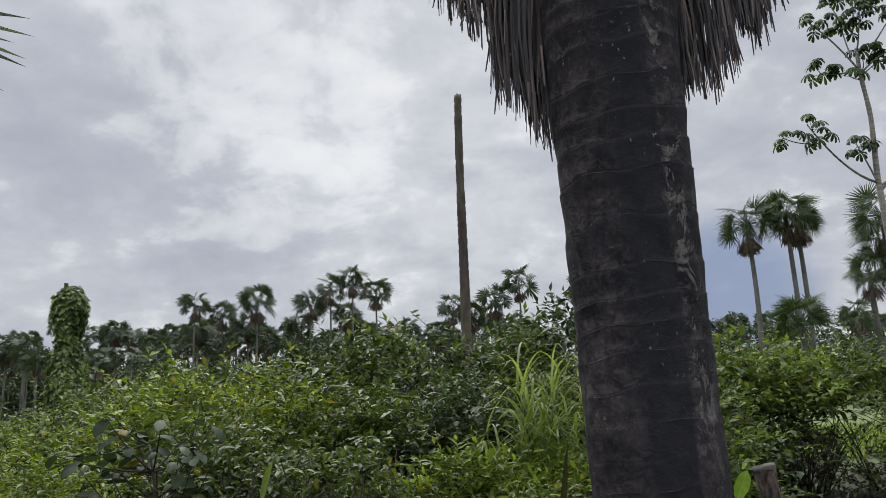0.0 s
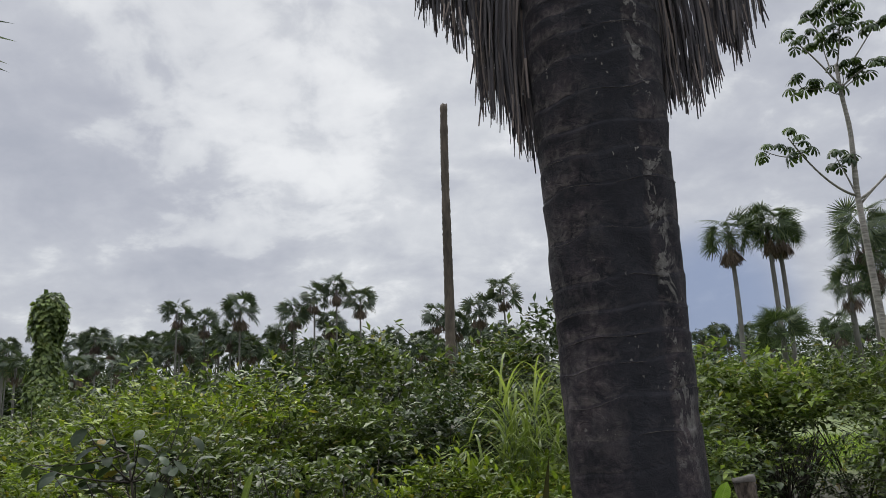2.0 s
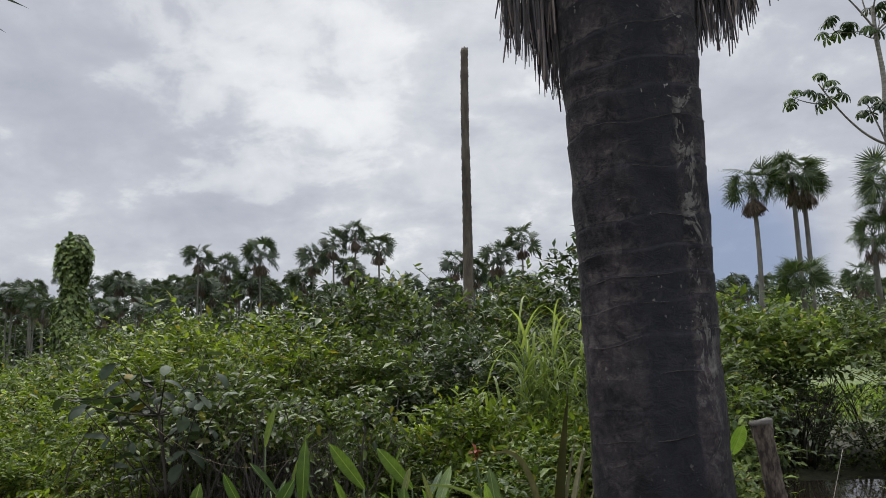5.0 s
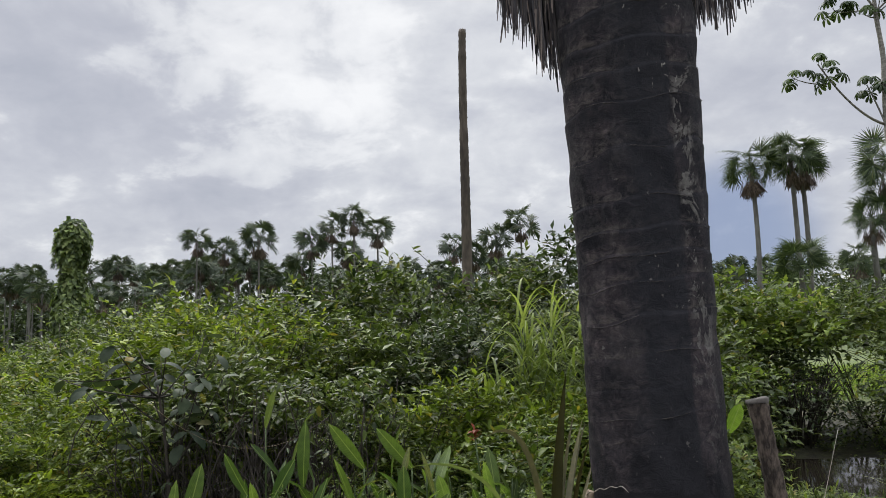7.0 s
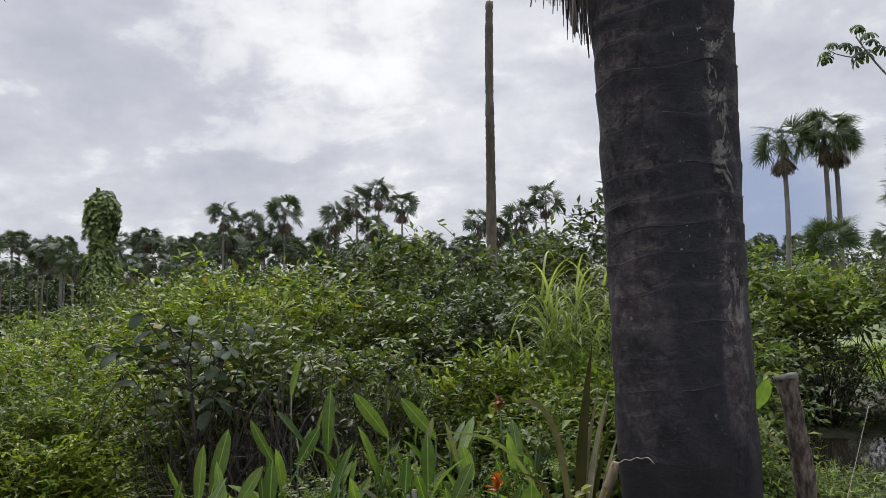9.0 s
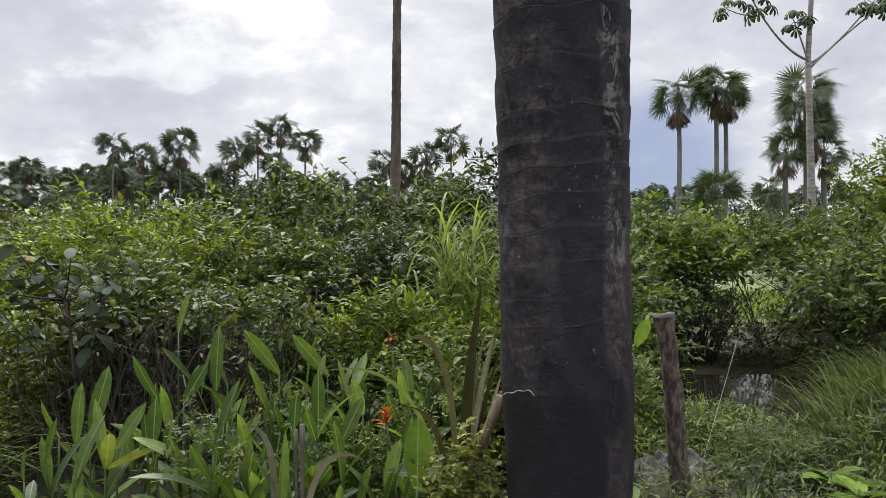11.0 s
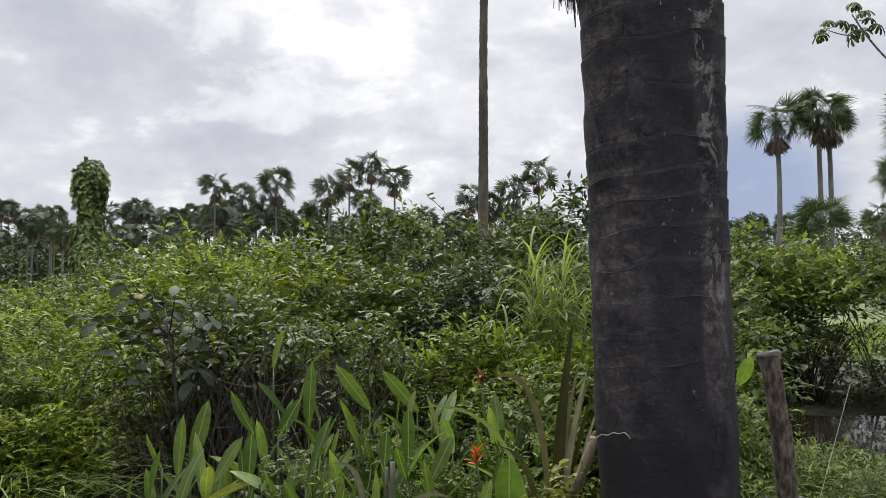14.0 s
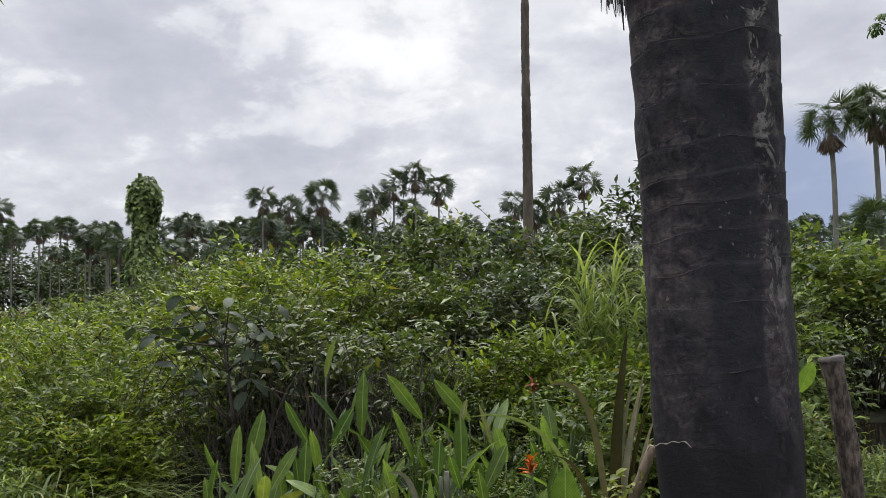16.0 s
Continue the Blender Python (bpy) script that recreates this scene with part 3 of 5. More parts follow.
def far_palm_kind(seed, h, size, fronds=13, skirt=7, segs=10):
    """A palm seen far off: trunk, crown, hanging dead fronds; its foot is the origin."""
    rng = np.random.default_rng(seed)
    e = thing("palm_tree", 0, 0, 0, PALM_LABEL, "palm tree", "palms of the far swamp grove")
    part("trunk", palm_trunk(rng, h, 0.17, 0.13, 0.3, 7), M_FARTRUNK, e)
    crown = [moved(fan_blade(rng, size * 0.54, size * 0.48, segs, 120, 0.24, 0.12, 0.035, rng.uniform(-.6, .6), 1.0, rng.uniform(0, .6), 0.50, True), pose(0, 0, h) @ p)
             for p in crown_poses(rng, fronds, -22, 86)]
    part("crown", join(crown), M_FARFROND, e)
    if skirt:
        dead = [moved(fan_blade(rng, size * 0.34, size * 0.50, 6, 24, 0.0, 0.05, 0.03, 0, 0.9, .6, 0.7, True), pose(0, 0, h) @ p) for p in hanging_poses(rng, skirt)]
        part("dead_fronds", join(dead), M_DEADFAR, e, "brown withered fronds hanging below the crown")
    return e


def at_foot(x, y, scale, turn):
    return pose(x, y, -0.05, 0, 0, turn) @ Matrix.Diagonal((scale, scale, scale, 1))


def build_far_palms():
    rng = np.random.default_rng(11)
    # crown centres over the left and middle of the grove: x, y, crown height, crown size
    spots = [(-39.1, 110, 17.6, 2.35, 0), (-35.4, 112, 16.1, 2.1, 1), (-28.9, 108, 17.2, 2.9, 2), (-18.1, 110, 19.0, 2.35, 0),
             (-14.7, 110, 20.2, 2.45, 3), (-11.1, 110, 18.1, 2.45, 1), (-21.6, 112, 17.0, 2.5, 2), (-32.5, 116, 14.5, 2.4, 3),
             (10.9, 110, 18.6, 2.7, 0), (7.2, 112, 16.2, 2.7, 2), (0.6, 112, 15.4, 2.4, 1), (3.6, 116, 14.6, 2.4, 3), (-24.5, 118, 14.2, 2.4, 0),
             (-16.4, 114, 15.4, 2.4, 1), (-42.0, 120, 14.8, 2.3, 2)]
    for x, y, z, size, k in spots:
        e = far_palm_kind(100 + int(abs(x * 7)), z + 0.4, size * 1.27, 20 + k, 12 + k, 18)
        e.matrix_basis = at_foot(x, y, 1.0, rng.uniform(0, 360))
    for x, y, z, size in ((-52.5, 92, 9.2, 2.5), (-48.6, 95, 10.2, 2.6), (-44.9, 92, 8.6, 2.5), (-57.0, 97, 10.8, 2.6), (-41.2, 96, 9.0, 2.4), (-61.0, 99, 11.2, 2.6)):
        e = far_palm_kind(400 + int(abs(x * 3)), z, size, 18, 6, 18)
        e.matrix_basis = at_foot(x, y, 1.0, rng.uniform(0, 360))
    kinds = [far_palm_kind(20 + i, 17.0, 2.5 + 0.2 * i, 19 + i, 6 + i, 12) for i in range(4)]
    for i, k in enumerate(kinds):
        k.matrix_basis = at_foot(-70 + 9 * i, 150 + 4 * i, 1.0, 40 * i)
    for i in range(280):
        row = i % 3
        az = radians(rng.uniform(-44, 42) if i % 4 else rng.uniform(-24, 8))
        d = (128, 160, 200)[row] + rng.uniform(-14, 14)
        sc = (0.69, 0.98, 1.25)[row] * rng.uniform(0.76, 1.08)
        if math.degrees(az) > 12:
            sc *= 0.86
        if math.degrees(az) < -14:
            sc *= 1.06
        copy_thing(kinds[rng.integers(4)], at_foot(d * math.sin(az), d * math.cos(az), sc, rng.uniform(0, 360)))


def near_palm(seed, x, y, h, size, fronds, skirt, lean, label, r0=0.24, high=80, low=-30):
    """A palm near enough to tell its fronds apart: each one is a part."""
    rng = np.random.default_rng(seed)
    e = thing("palm_tree", x, y, -0.05, label, "palm tree", "palms beside the swamp pool")
    part("trunk", palm_trunk(rng, h, r0, r0 * 0.72, lean, 10), M_FARTRUNK, e, smooth=True)
    kinds = [np_mesh("frond", *fan_blade(rng, size * .54, size * .50, 30, 125, d, 0.12, 0.035, t, 0.85, .1 + d, 0.40), M_FROND) for d, t in ((.24, .3), (.38, -.3), (.18, 0))]
    for p in crown_poses(rng, fronds, low, high):
        part("frond", kinds[rng.integers(3)], None, e, m=pose(0, 0, h) @ p)
    if skirt:
        dry = np_mesh("dead_frond", *fan_blade(rng, size * .34, size * .52, 11, 30, 0.0, 0.05, 0.03, 0, 0.9, .6, 0.7), M_DEADFAR)
        for p in hanging_poses(rng, skirt):
            part("dead_frond", dry, None, e, "brown withered hanging frond", m=pose(0, 0, h) @ p)
    return e


build_far_palms()
near_palm(31, 25.6, 60, 15.05, 2.85, 23, 16, 0.5, "tall moriche palm with brown hanging skirt of dead fronds", low=-24)
near_palm(32, 29.0, 60, 15.75, 2.85, 21, 12, 0.3, "tall moriche palm beside its twin, green fan crown", low=-24)
near_palm(33, 30.1, 60.6, 15.65, 2.85, 20, 12, -0.3, "tall leaning moriche palm with rusty dead skirt", low=-24)
near_palm(34, 21.75, 45, 5.2, 2.35, 28, 0, 0.1, "young moriche palm with wide low fan crown", 0.2, 84, 0)
near_palm(35, 28.0, 50, 6.0, 1.5, 22, 4, 0.1, "young moriche palm standing among shrubs", 0.2)
near_palm(36, 31.0, 50, 12.9, 2.8, 24, 6, 0.3, "tall dense moriche palm behind a pale slender tree", 0.27, low=-26)
near_palm(37, 31.4, 50.6, 11.0, 2.75, 22, 16, 0.3, "moriche palm crowded against its taller neighbour", 0.25, low=-26)
near_palm(38, 29.7, 50.5, 9.0, 2.0, 22, 9, 0.3, "shorter moriche palm of the crowded clump", 0.24)
near_palm(39, 33.3, 51.5, 9.1, 2.2, 22, 8, 0.3, "moriche palm half hidden behind the crowded clump", 0.24)


# ---- bare palm pole ----
def build_pole():
    e = thing("dead_palm_trunk", 0.48, 28, -0.05, "tall bare dead palm trunk without a crown", "dead tree")
    rng = np.random.default_rng(3)
    s = np.linspace(0, 1, 120)
    h = 14.05
    P = np.stack([0.33 * s ** 1.3 + 0.05 * np.sin(s * 5), 0 * s, h * s], 1)
    R = 0.225 - 0.075 * s + 0.006 * rng.normal(0, 1, 120) - 0.012 * np.exp(-((s - 0.72) / 0.03) ** 2)
    part("trunk", tube(P, R, 14), M_POLE, e, smooth=True)
    a = np.linspace(0, 2 * np.pi, 12, endpoint=False)
    shapes = []
    for k in a:
        b = P[-1] + np.array([0.12 * math.cos(k), 0.12 * math.sin(k), -0.03])
        shapes.append(tube(np.array([b, b + [0.01, 0, 0.05 + 0.06 * rng.random()]]), [0.03, 0.008], 4))
    part("broken_top", join(shapes), M_POLE, e, "splintered broken trunk top")


build_pole()


# ---- the near palm ----
AXIS_LOW, AXIS_HIGH = np.array([0.750, 2.76, -0.05]), np.array([0.653, 2.76, 5.4])


def trunk_radius(z):
    return np.interp(z, [-0.1, 0.5, 0.9, 1.5, 2.0, 2.5, 3.2, 5.4], [0.268, 0.242, 0.255, 0.249, 0.253, 0.262, 0.282, 0.275])


def build_main_palm():
    e = thing("palm_tree", 0, 0, 0, "thick blackened moriche palm trunk with shaggy dead skirt", "palm tree")
    rng = np.random.default_rng(5)
    nz, na = 520, 104
    z = np.concatenate([np.linspace(-0.1, 0.9, 90)[:-1], np.linspace(0.9, 3.4, nz - 150), np.linspace(3.4, 5.4, 62)[1:]])
    nz = len(z)
    a = np.linspace(0, 2 * np.pi, na, endpoint=False)
    Z, A = np.meshgrid(z, a, indexing="ij")
    # leaf scars: slanting rings, each with a small ledge
    def scar(A, Z):
        return Z - 0.028 * np.cos(A) - 0.008 * np.sin(2 * A + Z * 3) - 0.008 * np.sin(5 * A + Z * 11) + 0.05 * np.sin(Z * 4.1) + 0.03 * np.sin(Z * 9.7 + 1)

    def swell(A, Z):
        low = np.clip((1.0 - Z) / 0.9, 0, 1)
        return (0.006 * np.sin(2 * A + Z * 0.9) + 0.005 * np.sin(3 * A - Z * 1.7 + 1) + 0.003 * np.sin(9 * A + 4 * np.sin(Z * 6))
                + 0.022 * low * np.exp(-((A - 5.35) / 0.16) ** 2) - 0.016 * low * np.exp(-((A - 5.0) / 0.12) ** 2))

    u = scar(A, Z) / 0.13
    saw = u - np.floor(u)
    ledge = np.where(saw > 0.90, -(saw - 0.90) / 0.10, 0.0) * 0.009 + 0.007 * saw - 0.003
    strong = (0.75 + 0.35 * np.sin(np.floor(u) * 2.4 + A * 1.3)) * np.clip((Z - .85) / 1.1, .10, 1)
    lump = swell(A, Z)
    R = trunk_radius(Z) + ledge * strong + lump
    f = ((Z + 0.05) / 5.45)[..., None]
    V = AXIS_LOW * (1 - f) + AXIS_HIGH * f
    V = V + np.stack([R * np.cos(A), R * np.sin(A), 0 * R], -1)
    V[..., 2] = Z
    T = []
    i = np.arange(na)
    j = (i + 1) % na
    for k in range(nz - 1):
        T.append(np.stack([k * na + i, k * na + j, (k + 1) * na + j], 1))
        T.append(np.stack([k * na + i, (k + 1) * na + j, (k + 1) * na + i], 1))
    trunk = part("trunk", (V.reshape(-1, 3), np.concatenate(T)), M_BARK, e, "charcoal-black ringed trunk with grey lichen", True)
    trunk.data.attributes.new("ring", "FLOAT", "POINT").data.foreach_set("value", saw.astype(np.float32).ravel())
    # frayed rims of old leaf bases along the scars
    rims = []
    for k in range(9, 32):
        for piece in range(3):
            if rng.random() < 0.45:
                continue
            a0, span = 3.2 + piece * 1.05 + rng.uniform(0, .3), rng.uniform(0.35, 1.1)
            aa = np.linspace(a0, a0 + span, 26)
            zz = np.full(26, k * 0.13)
            for _ in range(30):
                zz = zz - 0.5 * (scar(aa, zz) - k * 0.13)
            rr = trunk_radius(zz) + swell(aa, zz) + 0.003
            cx = AXIS_LOW[0] + (AXIS_HIGH[0] - AXIS_LOW[0]) * (zz + .05) / 5.45
            P = np.stack([cx + rr * np.cos(aa), AXIS_LOW[1] + rr * np.sin(aa), zz - .010 + rng.normal(0, .0012, 26)], 1)
            taper = np.sin(np.linspace(0.05, 3.09, 26)) ** .5
            rims.append(tube(P, (0.0006 + 0.0018 * rng.random(26)) * taper, 4))
    tagged(part("bark_rim", join(rims), M_SCAR, e, "thin frayed dark rims of old leaf scars"), kind="stuff")

    # dead fronds: each a folded fan that hangs as a tuft of narrow frayed strips
    def tuft(x, half, y, tip, count):
        shapes = []
        for k in range(count):
            f = rng.uniform(-1, 1)
            end = tip - .02 + 0.03 * f * f + abs(rng.normal(0, 0.055)) + (rng.uniform(.08, .4) if rng.random() < .3 else 0)
            xe, ye = x + half * f, y + rng.uniform(-.05, .05)
            xs = 0.70 + (xe - 0.70) * 0.55
            n = 10
            s = np.linspace(0, 1, n)
            sway = rng.normal(0, .010) * np.sin(s * rng.uniform(3, 8)) + rng.normal(0, .012) * s ** 4
            P = np.stack([xs + (xe - xs) * np.minimum(1, s * 1.35) ** 0.7 + sway, ye + 0.012 * np.sin(s * 5 + k), 4.3 + (end - 4.3) * s], 1)
            w = rng.uniform(0.003, 0.0075) * np.interp(s, [0, .72, .9, 1], [1, 1, .62, .3])
            turn = rng.uniform(-0.8, 0.8)
            side = np.array([math.cos(turn), math.sin(turn), 0])
            V = np.concatenate([P - side * w[:, None], P + side * w[:, None]])
            T = [(q, q + 1, n + q + 1) for q in range(n - 1)] + [(q, n + q + 1, n + q) for q in range(n - 1)]
            shapes.append((V, np.array(T)))
            for q in range(rng.integers(0, 3)):      # frayed ends
                b, g = P[-2], rng.uniform(.003, .006)
                t = P[-1] + np.array([rng.normal(0, .012), rng.normal(0, .01), rng.uniform(-.035, .03)])
                shapes.append((np.array([b - side * g, b + side * g, t + side * g * .5, t - side * g * .5]), np.array([(0, 1, 2), (0, 2, 3)])))
        return join(shapes)

    rows = [(-0.02, 3.24), (0.03, 3.20), (0.08, 3.145), (0.13, 3.10), (0.185, 3.06), (0.235, 2.755), (0.28, 2.725), (0.33, 2.66), (0.375, 2.565), (0.42, 2.56), (0.455, 2.62),
            (1.02, 2.78), (1.06, 2.77), (1.11, 2.775), (1.16, 2.765), (1.20, 2.82), (1.24, 2.88), (1.29, 3.02), (1.335, 3.03), (1.37, 2.97), (1.41, 3.05), (1.45, 3.14)]
    for x, tip in rows:
        part("dead_frond", tuft(x, .024, 2.80, tip, 17), M_SKIRT, e, "dry dark brown frond hanging in ragged strips")
        part("dead_frond", tuft(x + .01, .030, 2.92, tip + .14, 20), M_SKIRT, e, "dry dark brown frond hanging in ragged strips")
    for x in (.38, .50, .62, .74, .86, .98, 1.10):
        part("dead_frond", tuft(x, .07, 3.14, 2.96, 40), M_SKIRT, e, "dry dark brown frond hanging in ragged strips")
    # living fronds above
    frond = [np_mesh("frond", *fan_blade(rng, 2.3, 1.15, 44, 155, d, 0.13, 0.035, t, 0.8), M_FROND) for d, t in ((.22, .2), (.3, -.2))]
    for k, (az, el) in enumerate(((150, 48), (100, 55), (60, 52), (15, 42), (-30, 30), (-80, 38), (-130, 25), (200, 30), (170, 62), (40, 66), (-60, 68), (120, 74))):
        part("frond", frond[k % 2], None, e, "green fan frond on a long stalk", m=pose(0.66, 2.76, 5.3, 0, 0, az) @ pose(0.12, 0, 0, 0, -el, 0))
    # a pale dry tendril that clings to the bark
    k = np.linspace(0, 1, 26)
    P = np.stack([.432 + .115 * k ** 1.2, 2.70 - .18 * k ** .7, .900 + .062 * np.minimum(k * 1.25, 1) ** .55 - .10 * np.maximum(k - .86, 0) + .003 * np.sin(k * 23)], 1)
    part("tendril", tube(P, 0.0015 + 0.0006 * np.sin(k * 30), 5), M_TENDRIL, e, "pale dry tendril on the bark")


build_main_palm()


def build_side_palm():
    e = thing("palm_tree", -5.92, 4.1, -.55, "moriche palm beside the path with spreading green fans", "palm tree")
    rng = np.random.default_rng(6)
    part("trunk", palm_trunk(rng, 4.9, .24, .2, .1, 14), M_POLE, e, smooth=True)
    me = np_mesh("frond", *fan_blade(rng, 2.0, 1.2, 60, 150, .05, .10, .03, 1.3, .8, 0, .5), M_FROND)
    for az, el in ((0, 2), (95, 30), (140, 10), (180, 35), (225, 8), (265, 25), (60, 60), (300, 55), (200, 65)):
        part("frond", me, None, e, m=pose(0, 0, 4.85, 0, 0, az) @ pose(.1, 0, 0, 0, -el, 0))


build_side_palm()


# ---- shrubs ----
def dome_points(rng, n, r, h, squash=1.0, inner=0.2, low=-0.95):
    az = rng.uniform(0, 2 * np.pi, n)
    sel = rng.uniform(low, 1, n)
    el = np.arcsin(sel)
    p = rng.uniform(0, 6.28, 4)
    bump = 1 + 0.20 * np.sin(2 * az + p[0]) * np.cos(2 * el + p[1]) + 0.14 * np.sin(5 * az + p[2] + 3 * el) + 0.09 * np.sin(9 * az + p[3] - 5 * el)
    f = rng.uniform(inner, 1, n) ** 0.5 * bump
    u = np.stack([np.cos(el) * np.cos(az), np.cos(el) * np.sin(az), sel], 1)
    P = u * f[:, None] * np.array([r, r * squash, h * 0.5]) + np.array([0, 0, h * 0.5])
    P[:, 2] = np.maximum(P[:, 2], 0.03)
    return P, u


def sprays(rng, P, u, leaf, ratio, per, droop, fine=False, rise=0.5, flat=0.26):
    """Leafy twigs that start at P and grow outwards."""
    n = len(P)
    d = unit(u * 0.8 + np.array([0, 0, rise]) + rng.normal(0, 0.4, (n, 3)))
    tl = leaf * rng.uniform(1.8, 3.8, n)
    k = np.arange(per)
    s = ((k + 0.6) / per)[None, :]
    pos = P[:, None] + d[:, None] * (tl[:, None] * s)[..., None]
    pos[..., 2] -= droop * tl[:, None] * s ** 2
    side = unit(np.cross(d, [0, 0, 1.0]))[:, None] * np.where(k % 2 == 0, 1.0, -1.0)[None, :, None]
    way = d[:, None] * 0.5 + side * 0.85 + rng.normal(0, 0.33, (n, per, 3))
    way[..., 2] -= droop * 0.7
    way[:, -1] = d + rng.normal(0, 0.2, (n, 3))
    up = np.array([0, 0, 1.0]) + rng.normal(0, flat, (n, per, 3))
    L = leaf * rng.uniform(0.55, 1.3, (n, per)) * (1.08 - 0.35 * s) * rng.uniform(.8, 1.15, (n, 1))
    W = L * ratio * rng.uniform(0.8, 1.2, (n, per))
    flat3 = lambda a: a.reshape(-1, 3)
    return leaf_cloud(flat3(pos), flat3(way), flat3(up), L.ravel(), W.ravel(), 0.16, 0.18, fine)


def shrub(name, x, y, r, h, mat, label, twigs=600, leaf=0.10, ratio=0.45, per=9, droop=0.3, seed=0, fine=False, stems=9, shoots=10, inner=0.2,
          low=-0.95, group="swamp shrubs", squash=1.0, stem_r=0.012, category="shrub"):
    rng = np.random.default_rng(seed * 17 + 3)
    z0 = float(ground_height(np.array(x), np.array(y)))
    e = thing(name, x, y, z0, label, category, group)
    P, u = dome_points(rng, twigs, r, h * 0.94, squash, inner, low)
    shapes = [sprays(rng, P, u, leaf, ratio, per, droop, fine)]
    wood = []
    for i in range(stems):
        a = rng.uniform(0, 6.28)
        b = np.array([r * .25 * math.cos(a) * rng.random(), r * .25 * math.sin(a) * rng.random(), -0.05])
        t = np.array([r * .75 * math.cos(a), r * .75 * squash * math.sin(a), h * rng.uniform(.45, .85)])
        c = curve(b, t, -0.1 * h, 7, rng.normal(0, .06 * r, 3))
        wood.append(tube(c, np.linspace(stem_r, stem_r * .35, 7), 5))
        for q in range(2):
            k = 2 + 2 * q
            tip = c[k] + np.array([rng.normal(0, .3) * r, rng.normal(0, .3) * r, rng.uniform(.1, .3) * h])
            wood.append(tube(curve(c[k], tip, -.03 * h, 5), np.linspace(stem_r * .55, stem_r * .2, 5), 4))
    for i in range(shoots):      # long shoots that break the outline
        a, f = rng.uniform(0, 6.28), rng.uniform(0.1, 0.85)
        b = np.array([r * f * math.cos(a), r * f * squash * math.sin(a), h * (0.45 + 0.42 * math.sqrt(1 - f * f))])
        t = b + np.array([rng.normal(0, .15), rng.normal(0, .15), rng.uniform(.08, .24)]) * min(1.2, h * 0.6)
        c = curve(b, t, -0.03, 6)
        wood.append(tube(c, np.linspace(stem_r * .4, stem_r * .15, 6), 4))
        shapes.append(sprays(rng, np.repeat(c[1:], 2, 0), unit(rng.normal(0, 1, (10, 3)) * [1, 1, .4] + [0, 0, .4]), leaf * .62, ratio, 5, droop, fine))
    tagged(part("branchwork", join(wood), M_STEM, e), kind="stuff")
    part("foliage", join(shapes), mat, e)
    return e


S_MID = "leafy mid-green swamp shrub with pointed leaves"
S_DARK = "dense dark green swamp shrub"
S_LIME = "bright lime-green shrub with small leaves"
S_FRESH = "fresh green small-leaved bush at the swamp edge"
S_LIGHT = "light green spreading shrub beside the dark pool"

# the back row of tall shrubs: x, y, radius, height, material, label, twigs, leaf
ROW = [(-6.6, 11.5, 1.4, 1.75, M_MID, S_MID, 520, .12), (-5.2, 10.6, 1.3, 2.0, M_MID, S_MID, 560, .12), (-3.9, 10.0, 1.2, 2.2, M_DARK, S_DARK, 600, .13),
       (-2.8, 9.4, 1.15, 2.25, M_MID, S_MID, 640, .12), (-1.8, 9.2, 1.1, 2.4, M_DARK, S_DARK, 680, .14), (-0.8, 9.0, 1.05, 2.45, M_MID, S_MID, 680, .13),
       (0.05, 9.2, 1.05, 2.30, M_DARK, "shrub with dark green and a few rusty leaves", 640, .11), (0.85, 9.5, 1.0, 2.5, M_MID, S_MID, 640, .12),
       (1.55, 9.2, 0.95, 2.85, M_DARK, "tall open dark shrub with thin bare twigs", 520, .14), (2.5, 9.9, 1.1, 2.5, M_MID, S_MID, 600, .13),
       (3.4, 10.4, 1.15, 2.2, M_MID, S_LIGHT, 640, .13), (4.55, 10.6, 1.05, 2.1, M_BRIGHT, "shrub arching over a dark gap at the bank", 520, .13), (6.05, 10.7, 1.15, 2.1, M_MID, "shrub with bare stems arching over a bright gap", 420, .12),
       (7.35, 11.0, .95, 2.2, M_MID, S_MID, 480, .12), (8.0, 11.4, 1.2, 2.25, M_MID, S_MID, 520, .12), (9.4, 12.2, 1.3, 2.3, M_MID, S_MID, 480, .12)]
for i, (x, y, r, h, mat, label, twigs, leaf) in enumerate(ROW):
    shrub("shrub", x, y, r, h, mat, label, int(twigs * .72), leaf * 1.28, 0.42, 8, 0.40, i + 1, low=(.25 if "gap" in label else -.95))

# middle distance
MIDDLE = [(-2.75, 7.0, .85, 1.98, M_LIME, S_LIME, 800, .085), (-1.95, 7.3, .75, 2.0, M_LIME, S_LIME, 700, .085), (-1.3, 7.6, .7, 1.85, M_MID, S_MID, 560, .09),
          (-0.75, 7.2, .75, 1.65, M_MID, S_MID, 560, .10), (0.0, 7.4, .75, 1.75, M_DARK, S_DARK, 560, .10), (0.8, 7.6, .7, 1.8, M_MID, S_MID, 480, .10),
          (-3.7, 8.0, .9, 1.75, M_MID, S_MID, 560, .10), (-4.6, 7.4, .9, 1.5, M_BRIGHT, S_FRESH, 560, .09), (-5.6, 8.4, 1.0, 1.5, M_MID, S_MID, 500, .10),
          (2.15, 7.3, .65, 1.75, M_BRIGHT, S_LIGHT, 620, .09), (2.75, 8.3, .7, 1.9, M_MID, S_LIGHT, 600, .10), (6.3, 8.6, .95, 1.75, M_MID, S_MID, 700, .11),
          (5.7, 6.9, .8, 1.5, M_MID, "leafy shrub leaning over the pool", 700, .09), (7.3, 9.6, 1.0, 2.0, M_MID, S_MID, 560, .11)]
